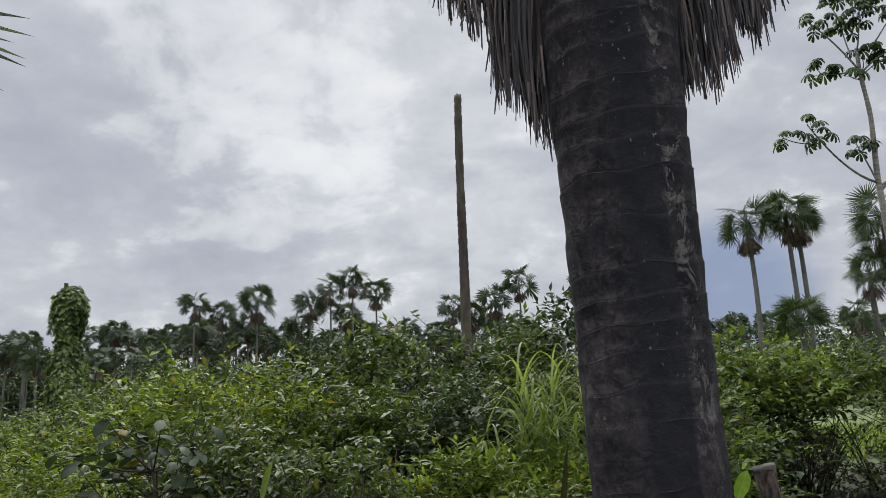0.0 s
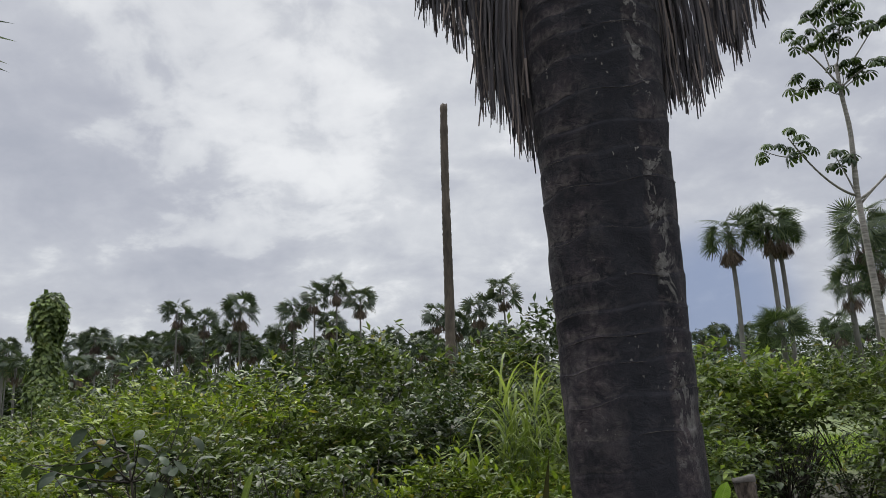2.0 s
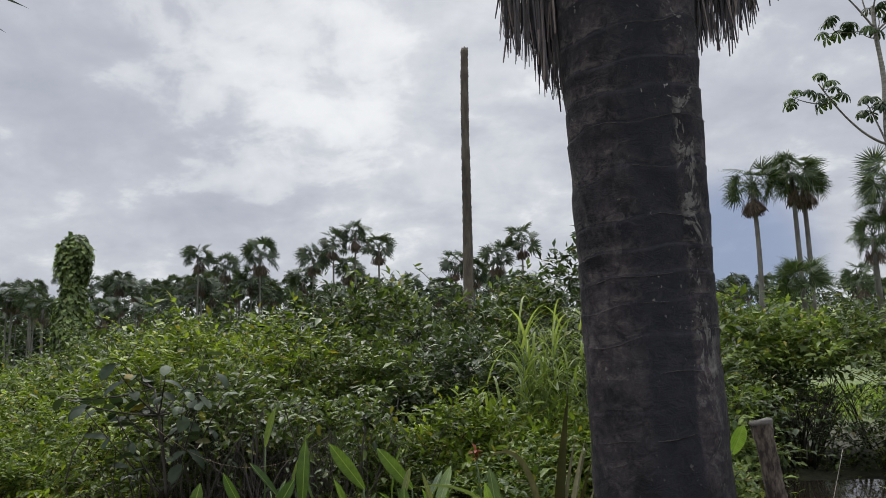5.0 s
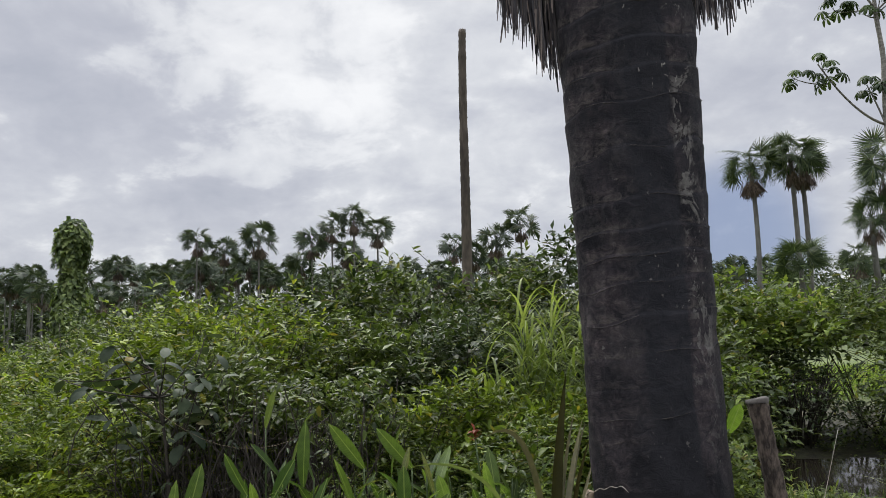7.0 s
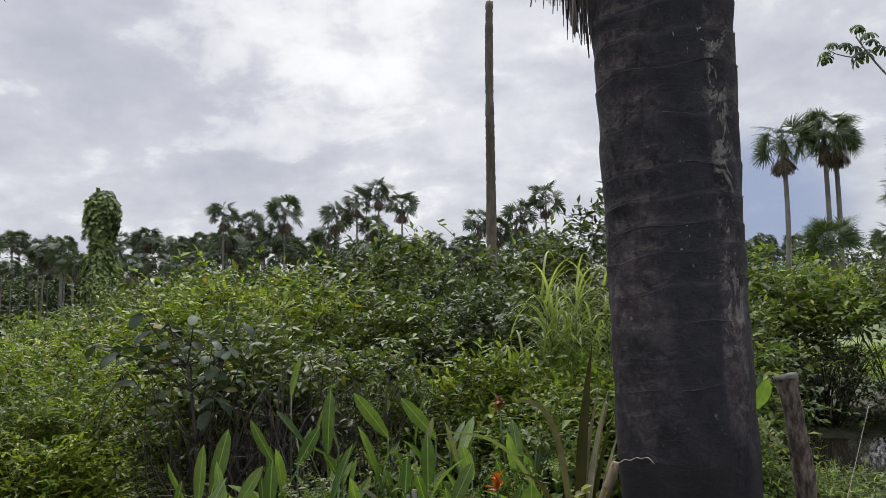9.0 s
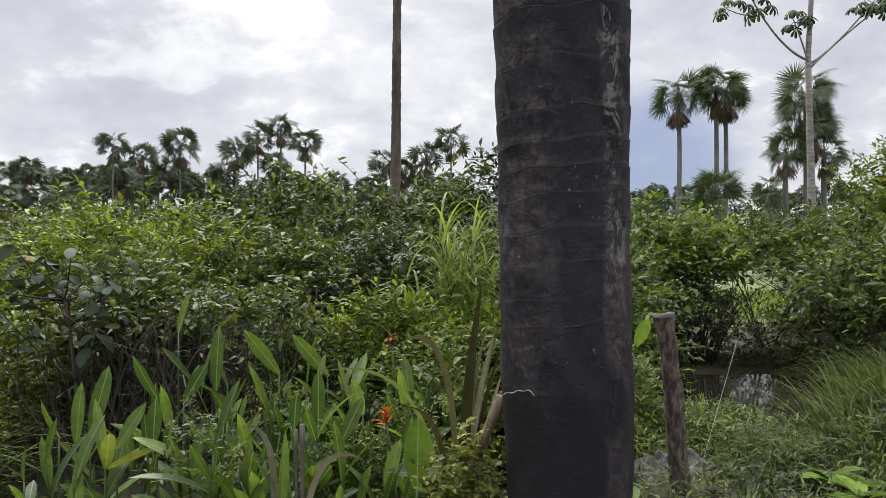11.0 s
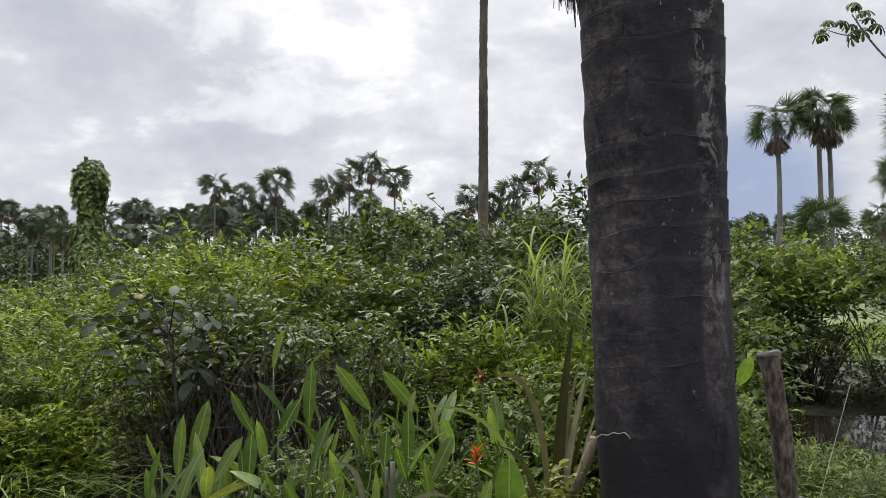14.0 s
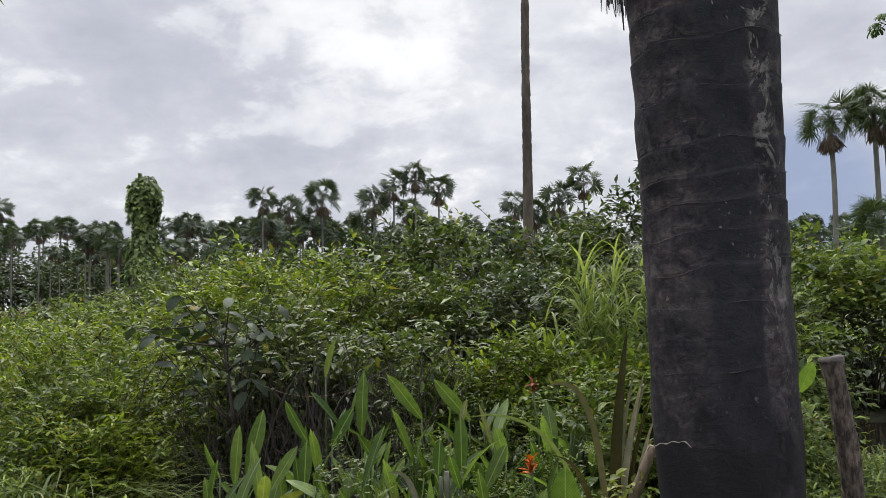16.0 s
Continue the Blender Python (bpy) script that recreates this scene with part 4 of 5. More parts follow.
for i, (x, y, r, h, mat, label, twigs, leaf) in enumerate(MIDDLE):
    shrub("shrub", x, y, r, h, mat, label, int(twigs * .75), leaf * 1.35, 0.42, 8, 0.35, i + 41)

# near bushes
shrub("shrub", -3.3, 5.5, .85, 1.35, M_LIME, S_LIME, 800, .075, .42, 9, .3, 73, True)
shrub("shrub", -3.0, 4.9, .5, 1.05, M_BRIGHT, S_FRESH, 460, .07, .42, 9, .3, 74, True)
shrub("shrub", -2.60, 4.25, .32, .78, M_LIME, S_LIME, 260, .07, .40, 9, .3, 85, True)
shrub("shrub", -2.85, 4.6, .42, .98, M_LIME, S_LIME, 340, .075, .40, 9, .3, 86, True)
shrub("shrub", -2.0, 6.1, .75, 1.45, M_MID, S_MID, 420, .10, .42, 8, .3, 83, low=.1)
shrub("shrub", -4.3, 6.2, .9, 1.4, M_LIME, S_LIME, 700, .08, .42, 9, .3, 75)
shrub("shrub", 0.1, 5.5, .45, 1.18, M_LIME, S_FRESH, 380, .105, .40, 10, .2, 76, True)
shrub("shrub", 0.62, 5.45, .45, 1.08, M_LIME, S_FRESH, 400, .105, .40, 10, .2, 77, True)
shrub("shrub", -0.55, 5.7, .5, .95, M_BRIGHT, S_FRESH, 320, .095, .40, 9, .25, 78, True)
shrub("shrub", 0.15, 4.6, .36, .72, M_MID, S_MID, 260, .06, .42, 9, .25, 79, True)
shrub("shrub", -0.2, 5.0, .40, .80, M_MID, S_MID, 220, .085, .42, 9, .25, 80, True)
shrub("shrub", 1.75, 5.7, .45, .75, M_BRIGHT, S_FRESH, 360, .07, .40, 9, .3, 81, True)
shrub("shrub", 2.7, 5.7, .5, .24, M_MID, "low mixed growth on the pool's bank", 360, .07, .38, 9, .4, 82, True)


shrub("shrub", 4.5, 9.8, .8, 1.3, M_DARK, "tangle of bare brown stems at the water's edge", 190, .10, .42, 7, .4, 95, False, 60, 0, .1, -.9)
shrub("shrub", 4.75, 11.2, .75, 1.75, M_MID, "mid-green leafy shrub behind the bank", 420, .12, .42, 8, .4, 101)
shrub("shrub", 3.7, 9.7, .6, .9, M_DARK, "low dark shrub on the far bank of the pool", 200, .10, .42, 7, .4, 98, False, 20, 3, .1, -.9)
shrub("shrub", 5.6, 9.6, .7, .62, M_MID, "low leafy growth on the far bank of the pool", 220, .09, .42, 7, .4, 99, False, 10, 3, .1, -.9)
shrub("shrub", 6.3, 9.3, .5, .55, M_MID, "low leafy growth on the far bank of the pool", 160, .09, .42, 7, .4, 100, False, 10, 3, .1, -.9)
shrub("shrub", 4.85, 6.5, .85, 1.8, M_MID, "drooping shrub overhanging the bank", 190, .13, .42, 8, .5, 96, True, 8, 6, .2, .4)
shrub("shrub", 5.9, 7.9, .9, 1.9, M_DARK, "dark drooping shrub overhanging the bank", 380, .13, .42, 8, .5, 97, False, 10, 6, .2, .2)


def build_thicket():
    """A dark hollow: bare brown stems and twigs under a roof of small leaves."""
    rng = np.random.default_rng(72)
    x, y = -1.35, 5.3
    e = thing("thicket", x, y, float(ground_height(np.array(x), np.array(y))), "dark thicket of bare brown stems under small leaves", "shrub", "swamp shrubs")
    wood = []
    for k in range(300):
        b = np.array([rng.uniform(-.95, .85), rng.uniform(-.55, .6), -.05])
        t = b + np.array([rng.normal(0, .28), rng.normal(0, .2), rng.uniform(.6, 1.3)])
        c = curve(b, t, 0, 7, rng.normal(0, .07, 3))
        r = rng.uniform(.0025, .009)
        wood.append(tube(c, np.linspace(r, r * .5, 7), 4, False))
        q = rng.integers(2, 6)
        tip = c[q] + np.array([rng.normal(0, .22), rng.normal(0, .22), rng.uniform(-.05, .25)])
        wood.append(tube(curve(c[q], tip, .04, 5), np.linspace(r * .5, r * .25, 5), 3, False))
    tagged(part("branchwork", join(wood), M_TWIG, e), kind="stuff")
    n = 260
    P = np.stack([rng.uniform(-1.05, .95, n), rng.uniform(-.55, .75, n), rng.uniform(.98, 1.30, n)], 1)
    P[:, 2] -= .16 * np.abs(P[:, 0]) ** 2 + .08 * np.sin(P[:, 0] * 5 + 1)
    u = unit(rng.normal(0, 1, (n, 3)) * [1, 1, .35])
    roof = sprays(rng, P, u, .085, .45, 7, .35, True, .1)
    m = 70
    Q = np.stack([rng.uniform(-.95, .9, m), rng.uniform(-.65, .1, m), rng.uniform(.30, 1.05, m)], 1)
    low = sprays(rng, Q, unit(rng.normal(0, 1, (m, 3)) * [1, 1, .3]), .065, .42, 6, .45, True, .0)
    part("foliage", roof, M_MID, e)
    # inner leaves take a darker colour that stands in for the hollow's shade
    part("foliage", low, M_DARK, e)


build_thicket()


def build_grey_shrub():
    """A lean shrub with a flat crown of broad grey-green leaves on one dark stem."""
    rng = np.random.default_rng(71)
    x, y = -2.02, 4.75
    e = thing("shrub", x, y, float(ground_height(np.array(x), np.array(y))), "lean shrub with broad grey-green leaves on a dark stem", "shrub", "swamp shrubs")
    trunk = curve((.08, 0, -.05), (-.02, 0, 1.36), 0, 9, (.05, 0, 0))
    part("stem", tube(trunk, np.linspace(.014, .008, 9), 7), M_TWIG, e, smooth=True)
    kinds = [np_mesh("leaf", *blade_shape(.120 + .012 * k, .066 + .005 * k, (.35, .6, .2, .8)[k], .18, 6), M_GREYLEAF, True) for k in range(4)]
    for k in range(20):
        az, out = k * 137.5 + rng.uniform(-20, 20), rng.uniform(.22, .62)
        start = trunk[rng.integers(4, 9)]
        dx, dy = math.cos(radians(az)), math.sin(radians(az)) * .6
        tip = np.array([trunk[-1][0] + dx * out, dy * out, rng.uniform(1.30, 1.64) - .15 * out])
        c = curve(start, tip, .03, 8)
        twig = part("limb", tube(c, np.linspace(.007, .003, 8), 5), M_STEM, e, smooth=True)
        for q in range(6):
            p = c[7] if q == 5 else c[3 + (q + 1) // 2] + rng.normal(0, .01, 3)
            turn = az + (0 if q == 5 else (55 if q % 2 else -55)) + rng.uniform(-25, 25)
            sc = rng.uniform(.7, 1.15)
            part("leaf", kinds[rng.integers(4)], None, twig, m=pose(*p, 0, 0, turn) @ pose(0, 0, 0, rng.uniform(-30, 30), rng.uniform(-22, 30), 0) @ Matrix.Diagonal((sc, sc, sc, 1)))


build_grey_shrub()


# a leafy small tree at the edge of the clearing
shrub("small_tree", 10.15, 12.7, 1.25, 3.65, M_BRIGHT, "small leafy tree with layered light green foliage", 1250, .17, .52, 8, .3, 91, False, 7, 8, .35, -.5,
      "", 1.0, .035, "tree")


def build_open_field():
    """Low scrub on the open field."""
    rng = np.random.default_rng(8)
    for i in range(34):
        y = rng.uniform(11.5, 34)
        x = -y * rng.uniform(0.42, 0.86)
        h = rng.uniform(.95, 1.35)
        shrub("shrub", x, y, rng.uniform(.9, 1.5), h, (M_MID, M_RUST, M_BRIGHT, M_RUST)[i % 4], "low scrub bush on the open field", 200, .15, .45, 8, .3, 200 + i, None,
              stems=5, shoots=6, group="scrub of the open field")
    for i in range(26):
        y = rng.uniform(14, 40)
        x = y * rng.uniform(0.02, 0.80)
        if abs(x / y - .53) < .11:
            continue
        shrub("shrub", x, y, rng.uniform(1.1, 1.8), rng.uniform(1.7, 2.6), (M_MID, M_DARK)[i % 2], "rounded bush behind the pool", 200, .17, .45, 8, .3, 260 + i, None,
              stems=5, shoots=6, group="scrub of the open field")


build_open_field()


def build_far_woods():
    """The tangled undergrowth below the far palms."""
    rng = np.random.default_rng(9)
    shapes = []
    for i in range(270):
        az, d = radians(rng.uniform(-46, 46) if i % 5 else rng.uniform(-46, -14)), rng.uniform(126, 215)
        r, h = rng.uniform(3, 6), rng.uniform(7, 11.5) * d / 126
        P, u = dome_points(rng, 60, r, h)
        V, T = sprays(rng, P, u, 1.05, .6, 8, .2, None)
        shapes.append((V + np.array([d * math.sin(az), d * math.cos(az), 0]), T))
    tagged(part("far_woods", join(shapes), M_FARLEAF), "tangled dark green trees below the distant palms", "woods", kind="stuff")


build_far_woods()


# ---- vine-covered stump ----
def build_vine_column():
    e = thing("vine_column", -10.12, 19.0, 0, "dead stump smothered in green climbing vine leaves", "vine")
    rng = np.random.default_rng(14)
    part("stump", tube(curve((0, 0, -.1), (0.05, 0, 4.2)), np.linspace(.20, .13, 7), 9), M_STEM, e)
    n = 5200
    z = rng.uniform(0, 1, n) ** .8
    a = rng.uniform(0, 6.28, n)
    H = 5.08
    r = np.interp(z * H, [0, 1.2, 2.0, 2.8, 3.3, 3.7, 3.95, 4.4, 4.75, 5.0, 5.08], [.62, .60, .52, .42, .31, .24, .34, .40, .37, .24, .03])
    r = r * (1 + .10 * np.sin(z * 23 + a * 2) + .08 * np.sin(3 * a + z * 9)) * rng.uniform(.72, 1.04, n)
    P = np.stack([r * np.cos(a) + .05 * np.sin(z * 6), r * np.sin(a), z * H], 1)
    out = np.stack([np.cos(a), np.sin(a), 0 * a], 1)
    way = out * .55 + np.array([0, 0, -.75]) + rng.normal(0, .35, (n, 3))
    up = out + np.array([0, 0, .7]) + rng.normal(0, .25, (n, 3))
    size = .17 * rng.uniform(.6, 1.15, n)
    part("vine_leaves", leaf_cloud(P, way, up, size, size * .78, .12, .2), M_VINE, e)


build_vine_column()


# ---- pale slender tree with lobed leaves ----
def lobed_leaf(rng, R, lobes, stalk, rise):
    """A round umbrella-like leaf with short blunt lobes, hanging level at the end of a rising stalk."""
    hub = np.array([stalk * math.cos(rise), 0, stalk * math.sin(rise)])
    shapes = [tube(curve((0, 0, 0), hub, .04, 5), [.007, .006, .006, .005, .005], 4)]
    tip = radians(rng.uniform(8, 34))
    X, Z = np.array([math.cos(tip), 0, -math.sin(tip)]), np.array([math.sin(tip), 0, math.cos(tip)])
    Y = np.array([0, 1.0, 0])
    half = math.pi / lobes
    V, T = [], []
    for a in np.arange(lobes) * 2 * half + rng.normal(0, .05, lobes):
        L = R * (0.80 + 0.20 * math.cos(a)) * rng.uniform(.9, 1.08)
        u, w = math.cos(a) * X + math.sin(a) * Y, -math.sin(a) * X + math.cos(a) * Y
        k = len(V)
        V.append(hub)
        for f, b, dz in ((.34, .20 * half, .0), (.66, .46 * half, -.16), (.90, .47 * half, -.42), (1.0, .20 * half, -.62)):
            for sgn in (-1, 0, 1):
                V.append(hub + u * L * f + w * sgn * b * R + Z * R * (dz + (-.03 if sgn else .02)))
        T += [(k, k + 1, k + 2), (k, k + 2, k + 3)]
        for j in range(3):
            b0, b1 = k + 1 + 3 * j, k + 4 + 3 * j
            T += [(b0, b1, b1 + 1), (b0, b1 + 1, b0 + 1), (b0 + 1, b1 + 1, b1 + 2), (b0 + 1, b1 + 2, b0 + 2)]
    return join(shapes + [(np.array(V), np.array(T))])


def build_cecropia():
    e = thing("trumpet_tree", 9.4, 15, -.05, "slender pale trumpet tree with lobed leaf clusters", "tree")
    rng = np.random.default_rng(21)
    knots = np.array([(0, 0, 0), (.02, 0, 2.6), (-0.04, 0.00, 5.88), (0.06, 0.00, 7.35), (-0.01, 0.00, 8.29), (0.00, 0.00, 8.94)])
    z = np.linspace(0, knots[-1, 2], 44)
    P = np.stack([np.interp(z, knots[:, 2], knots[:, 0]), 0 * z, z], 1)
    P[1:-1, 0] = (P[:-2, 0] + 2 * P[1:-1, 0] + P[2:, 0]) / 4
    s = np.linspace(0, 1, 44)
    part("trunk", tube(P, .098 - .06 * s + .004 * (np.arange(44) % 3 == 0), 10), M_CECBARK, e, smooth=True)
    rises = (-12, 10, 30, 50, 70, 20)
    leaf_kinds = [np_mesh("leaf", *lobed_leaf(rng, .172 + .02 * (k % 3), 8 + k % 3, .24 + .05 * (k % 4), radians(v)), M_CECLEAF) for k, v in enumerate(rises)]
    # start, middle and end of each limb, thickness, leaves
    limbs = [((-0.05, 0.00, 5.80), (-0.76, 0.00, 6.22), (-1.48, 0.00, 7.12), 0.03, 9),
             ((-1.20, 0.00, 6.74), (-1.60, 0.00, 6.78), (-1.94, 0.00, 6.92), 0.016, 5),
             ((-0.07, 0.00, 5.86), (-0.18, -0.00, 6.32), (-0.28, 0.00, 6.70), 0.022, 9),
             ((-0.03, 0.00, 8.22), (-0.13, 0.00, 8.22), (-0.26, -0.00, 8.31), 0.016, 4),
             ((-0.02, 0.00, 8.42), (-0.55, 0.00, 8.40), (-0.77, 0.00, 8.52), 0.016, 9),
             ((-0.02, 0.00, 8.42), (-0.49, 0.00, 9.02), (-1.04, 0.00, 9.56), 0.024, 8),
             ((-0.14, 0.00, 8.77), (-0.15, 0.00, 9.11), (-0.16, 0.00, 9.62), 0.02, 10),
             ((-0.01, 0.00, 8.86), (0.02, 0.00, 9.15), (0.07, 0.00, 9.74), 0.022, 11),
             ((-0.02, 0.00, 8.32), (0.15, 0.00, 8.57), (0.17, 0.00, 8.83), 0.016, 6),
             ((0.04, 0.00, 8.37), (0.35, 0.00, 8.63), (0.67, 0.00, 8.80), 0.022, 7),
             ((0.06, 0.00, 8.31), (0.27, 0.00, 8.48), (0.49, 0.00, 8.63), 0.016, 4),
             ((0.31, 0.00, 8.92), (0.56, 0.00, 9.23), (1.08, 0.00, 9.94), 0.022, 9),
             ((-0.13, 0.00, 9.43), (-0.29, 0.00, 9.87), (-0.38, 0.00, 10.20), 0.016, 8),
             ((0.05, 0.00, 9.47), (0.33, 0.00, 10.04), (0.48, 0.00, 10.36), 0.018, 10),
             ((0.04, 0.00, 9.47), (0.07, 0.00, 10.22), (0.06, 0.00, 10.44), 0.018, 9),
             ((0.03, 0.00, 5.74), (0.74, 0.00, 6.29), (1.72, 0.00, 7.30), 0.028, 8),
             ((0.02, 0.00, 5.64), (0.84, 0.00, 6.35), (1.95, 0.00, 7.20), 0.028, 8)]
    for a, b, c, rad, count in limbs:
        a, b, c = np.array(a), np.array(b), np.array(c)
        f = np.linspace(0, 1, 12)[:, None]
        line = a * (1 - f) * (1 - 2 * f) + b * 4 * f * (1 - f) + c * f * (2 * f - 1)
        line[:, 1] += .25 * math.sin(a[2] * 9 + c[0] * 7) * f[:, 0]
        limb = part("limb", tube(line, np.linspace(rad, rad * .5, 12), 7), M_CECBARK, e, smooth=True)
        for k in range(count):
            p = line[-1] - (line[-1] - line[-2]) * rng.uniform(0, 2.2)
            part("leaf", leaf_kinds[rng.integers(6)], None, limb, m=pose(*p, rng.uniform(-12, 12), rng.uniform(-12, 12), k * 137.5 + rng.uniform(-20, 20)))


build_cecropia()


def build_vine_shoot():
    """A thin leafy shoot that reaches above the bushes."""
    x, y = -.52, 9.2
    e = thing("vine_shoot", x, y, float(ground_height(np.array(x), np.array(y))), "thin leafy vine shoot arching above the bushes", "vine")
    rng = np.random.default_rng(52)
    stem = np.concatenate([curve((.55, 0, -.05), (.35, 0, 2.28), 0, 8), curve((.35, 0, 2.28), (0, 0, 2.66), -.03, 8)[1:]])
    part("stem", tube(stem, np.linspace(.008, .003, 15), 5), M_STEM, e, smooth=True)
    me = np_mesh("leaf", *blade_shape(.10, .042, .3, .2, 5), M_MID, True)
    for k in range(16):
        p = stem[8 + k % 7]
        part("leaf", me, None, e, m=pose(*p, 0, 0, k * 137.5) @ pose(0, 0, 0, rng.uniform(-40, 40), rng.uniform(-45, 25), 0) @ Matrix.Diagonal((*[rng.uniform(.6, 1.1)] * 3, 1)))


build_vine_shoot()


# ---- broad-leaved plants in front ----
def build_broad_plants():
    rng = np.random.default_rng(33)
    kinds = [np_mesh("leaf", *blade_shape(.29 + .023 * k, .065 + .006 * (k % 4), (.08, .35, .03, .2, .6, .1)[k], .3, 7, 1, (0, .5, -.4, .3, 0, .6)[k]), M_BROAD, True)
             for k in range(6)]
    label, group = "upright wild ginger with long glossy green leaves", "gingers below the palm"

    def stand(x, y, top):
        e = thing("broadleaf_plant", x, y, float(ground_height(np.array(x), np.array(y))), label, "plant", group)
        stalk = curve((0, 0, -.03), top, 0, 6)
        part("stalk", tube(stalk, np.linspace(.009, .004, 6), 6), M_GREENSTEM, e)
        return e, stalk

    spots = []
    for i in range(3000):
        x, y = rng.uniform(-1.75, .34), rng.uniform(3.25, 4.6)
        if (x > .1 and y < 3.45) or (x < -.95 and rng.random() < .965) or (x < -.7 and rng.random() < .7):
            continue
        if all((x - a) ** 2 + (y - b) ** 2 > .118 ** 2 for a, b in spots):
            spots.append((x, y))
        if len(spots) == 104:
            break
    for x, y in spots:
        h = rng.uniform(.22, .60) * (1.32 if y > 3.9 else .95)
        lean = rng.normal(0, .10, 2)
        e, stalk = stand(x, y, (lean[0], lean[1], h))
        for k in range(rng.integers(3, 6)):
            p = stalk[0] + (stalk[-1] - stalk[0]) * rng.uniform(.35, 1)
            az, el = k * 180 + rng.normal(0, 45) + 25, rng.uniform(52, 86) if rng.random() < .72 else rng.uniform(10, 52)
            sc = rng.uniform(.55, 1.0)
            part("leaf", kinds[rng.integers(6)], None, e,
                 m=pose(*p, 0, 0, az) @ pose(0, 0, 0, rng.uniform(-50, 50), -el, 0) @ Matrix.Diagonal((sc, sc, sc, 1)))
    # single tall leaves that stand clear of the rest: foot x, y, height of the leaf's base, reach to its tip in x and z
    for x, y, z, dx, dz in ((-1.52, 3.9, .53, .09, .35), (-1.61, 3.95, .47, .02, .33), (-1.55, 3.6, .57, -.10, .17), (-1.14, 3.7, .48, .01, .24), (-1.18, 3.9, .70, -.155, .22),
                            (-1.26, 4.6, 1.01, .075, .25), (-.92, 4.1, .72, .01, .37), (-1.07, 4.0, .66, .13, .225), (-.60, 4.3, .81, -.205, .27), (-.31, 4.2, .82, -.205, .24),
                            (-1.35, 3.8, .46, .135, .23), (-.42, 3.5, .60, .01, .165), (-.33, 3.8, .59, 0, .27), (-1.57, 3.3, .43, 0, .15), (-.10, 3.9, .62, -.055, .19), (-.20, 3.6, .52, .11, .22)):
        e, stalk = stand(x, y, (0, 0, z))
        size = math.hypot(dx, dz)
        turn = Matrix.Rotation(rng.uniform(-.5, .5), 4, "Z") @ Matrix.Rotation(-math.atan2(dz, dx), 4, "Y") @ Matrix.Rotation(rng.uniform(1.0, 1.5), 4, "X")
        part("leaf", np_mesh("leaf", *blade_shape(size, min(.085, .045 + size * .11), .10, .25, 8, 1, rng.uniform(-.3, .3)), M_BROAD, True), None, e, m=pose(0, 0, z) @ turn)


build_broad_plants()


def build_herbs():
    rng = np.random.default_rng(35)
    for i in range(15):
        x, y = rng.uniform(-1.0, .5), rng.uniform(3.5, 5.0)
        shrub("herb", x, y, rng.uniform(.14, .24), rng.uniform(.38, .75), (M_BRIGHT, M_MID, M_BRIGHT)[i % 3], "small leafy herb growing between the gingers",
              46, .05, .42, 7, .25, 300 + i, True, 3, 3, .2, -.5, "herbs below the palm", 1.0, .004, "plant")
    for i in range(20):
        x, y = rng.uniform(1.3, 3.0), rng.uniform(4.1, 6.1)
        if abs(x - 1.86) < .5 and abs(y - 4.5) < .5:
            continue
        shrub("herb", x, y, rng.uniform(.16, .30), rng.uniform(.14, .30), (M_BRIGHT, M_MID)[i % 2], "small narrow-leaved herb on the pool's bank",
              60, .085, .20, 7, .3, 340 + i, True, 3, 2, .2, -.5, "herbs on the bank", 1.0, .004, "plant")
    for i in range(9):
        x, y = rng.uniform(3.3, 5.2), rng.uniform(4.2, 5.4)
        shrub("herb", x, y, rng.uniform(.22, .36), rng.uniform(.25, .42), (M_MID, M_DARK, M_DARK)[i % 3], "leafy herb among swamp grass",
              120, .07, .36, 8, .35, 370 + i, True, 4, 3, .2, -.5, "herbs on the bank", 1.0, .005, "plant")


build_herbs()


def build_undergrowth():
    rng = np.random.default_rng(38)
    for i, (x, y) in enumerate(((.05, 5.15), (.35, 5.05), (.62, 5.2), (.92, 5.25), (.2, 4.85), (.55, 4.8), (.8, 4.95), (-.25, 5.35), (1.1, 5.4), (.4, 4.5))):
        shrub("herb", x, y, rng.uniform(.24, .32), rng.uniform(.75, 1.1), M_BRIGHT, "leafy fresh green herb below the reeds",
              120, .09, .40, 8, .25, 400 + i, True, 4, 3, .2, -.9, "herbs below the palm", 1.0, .005, "plant")


build_undergrowth()


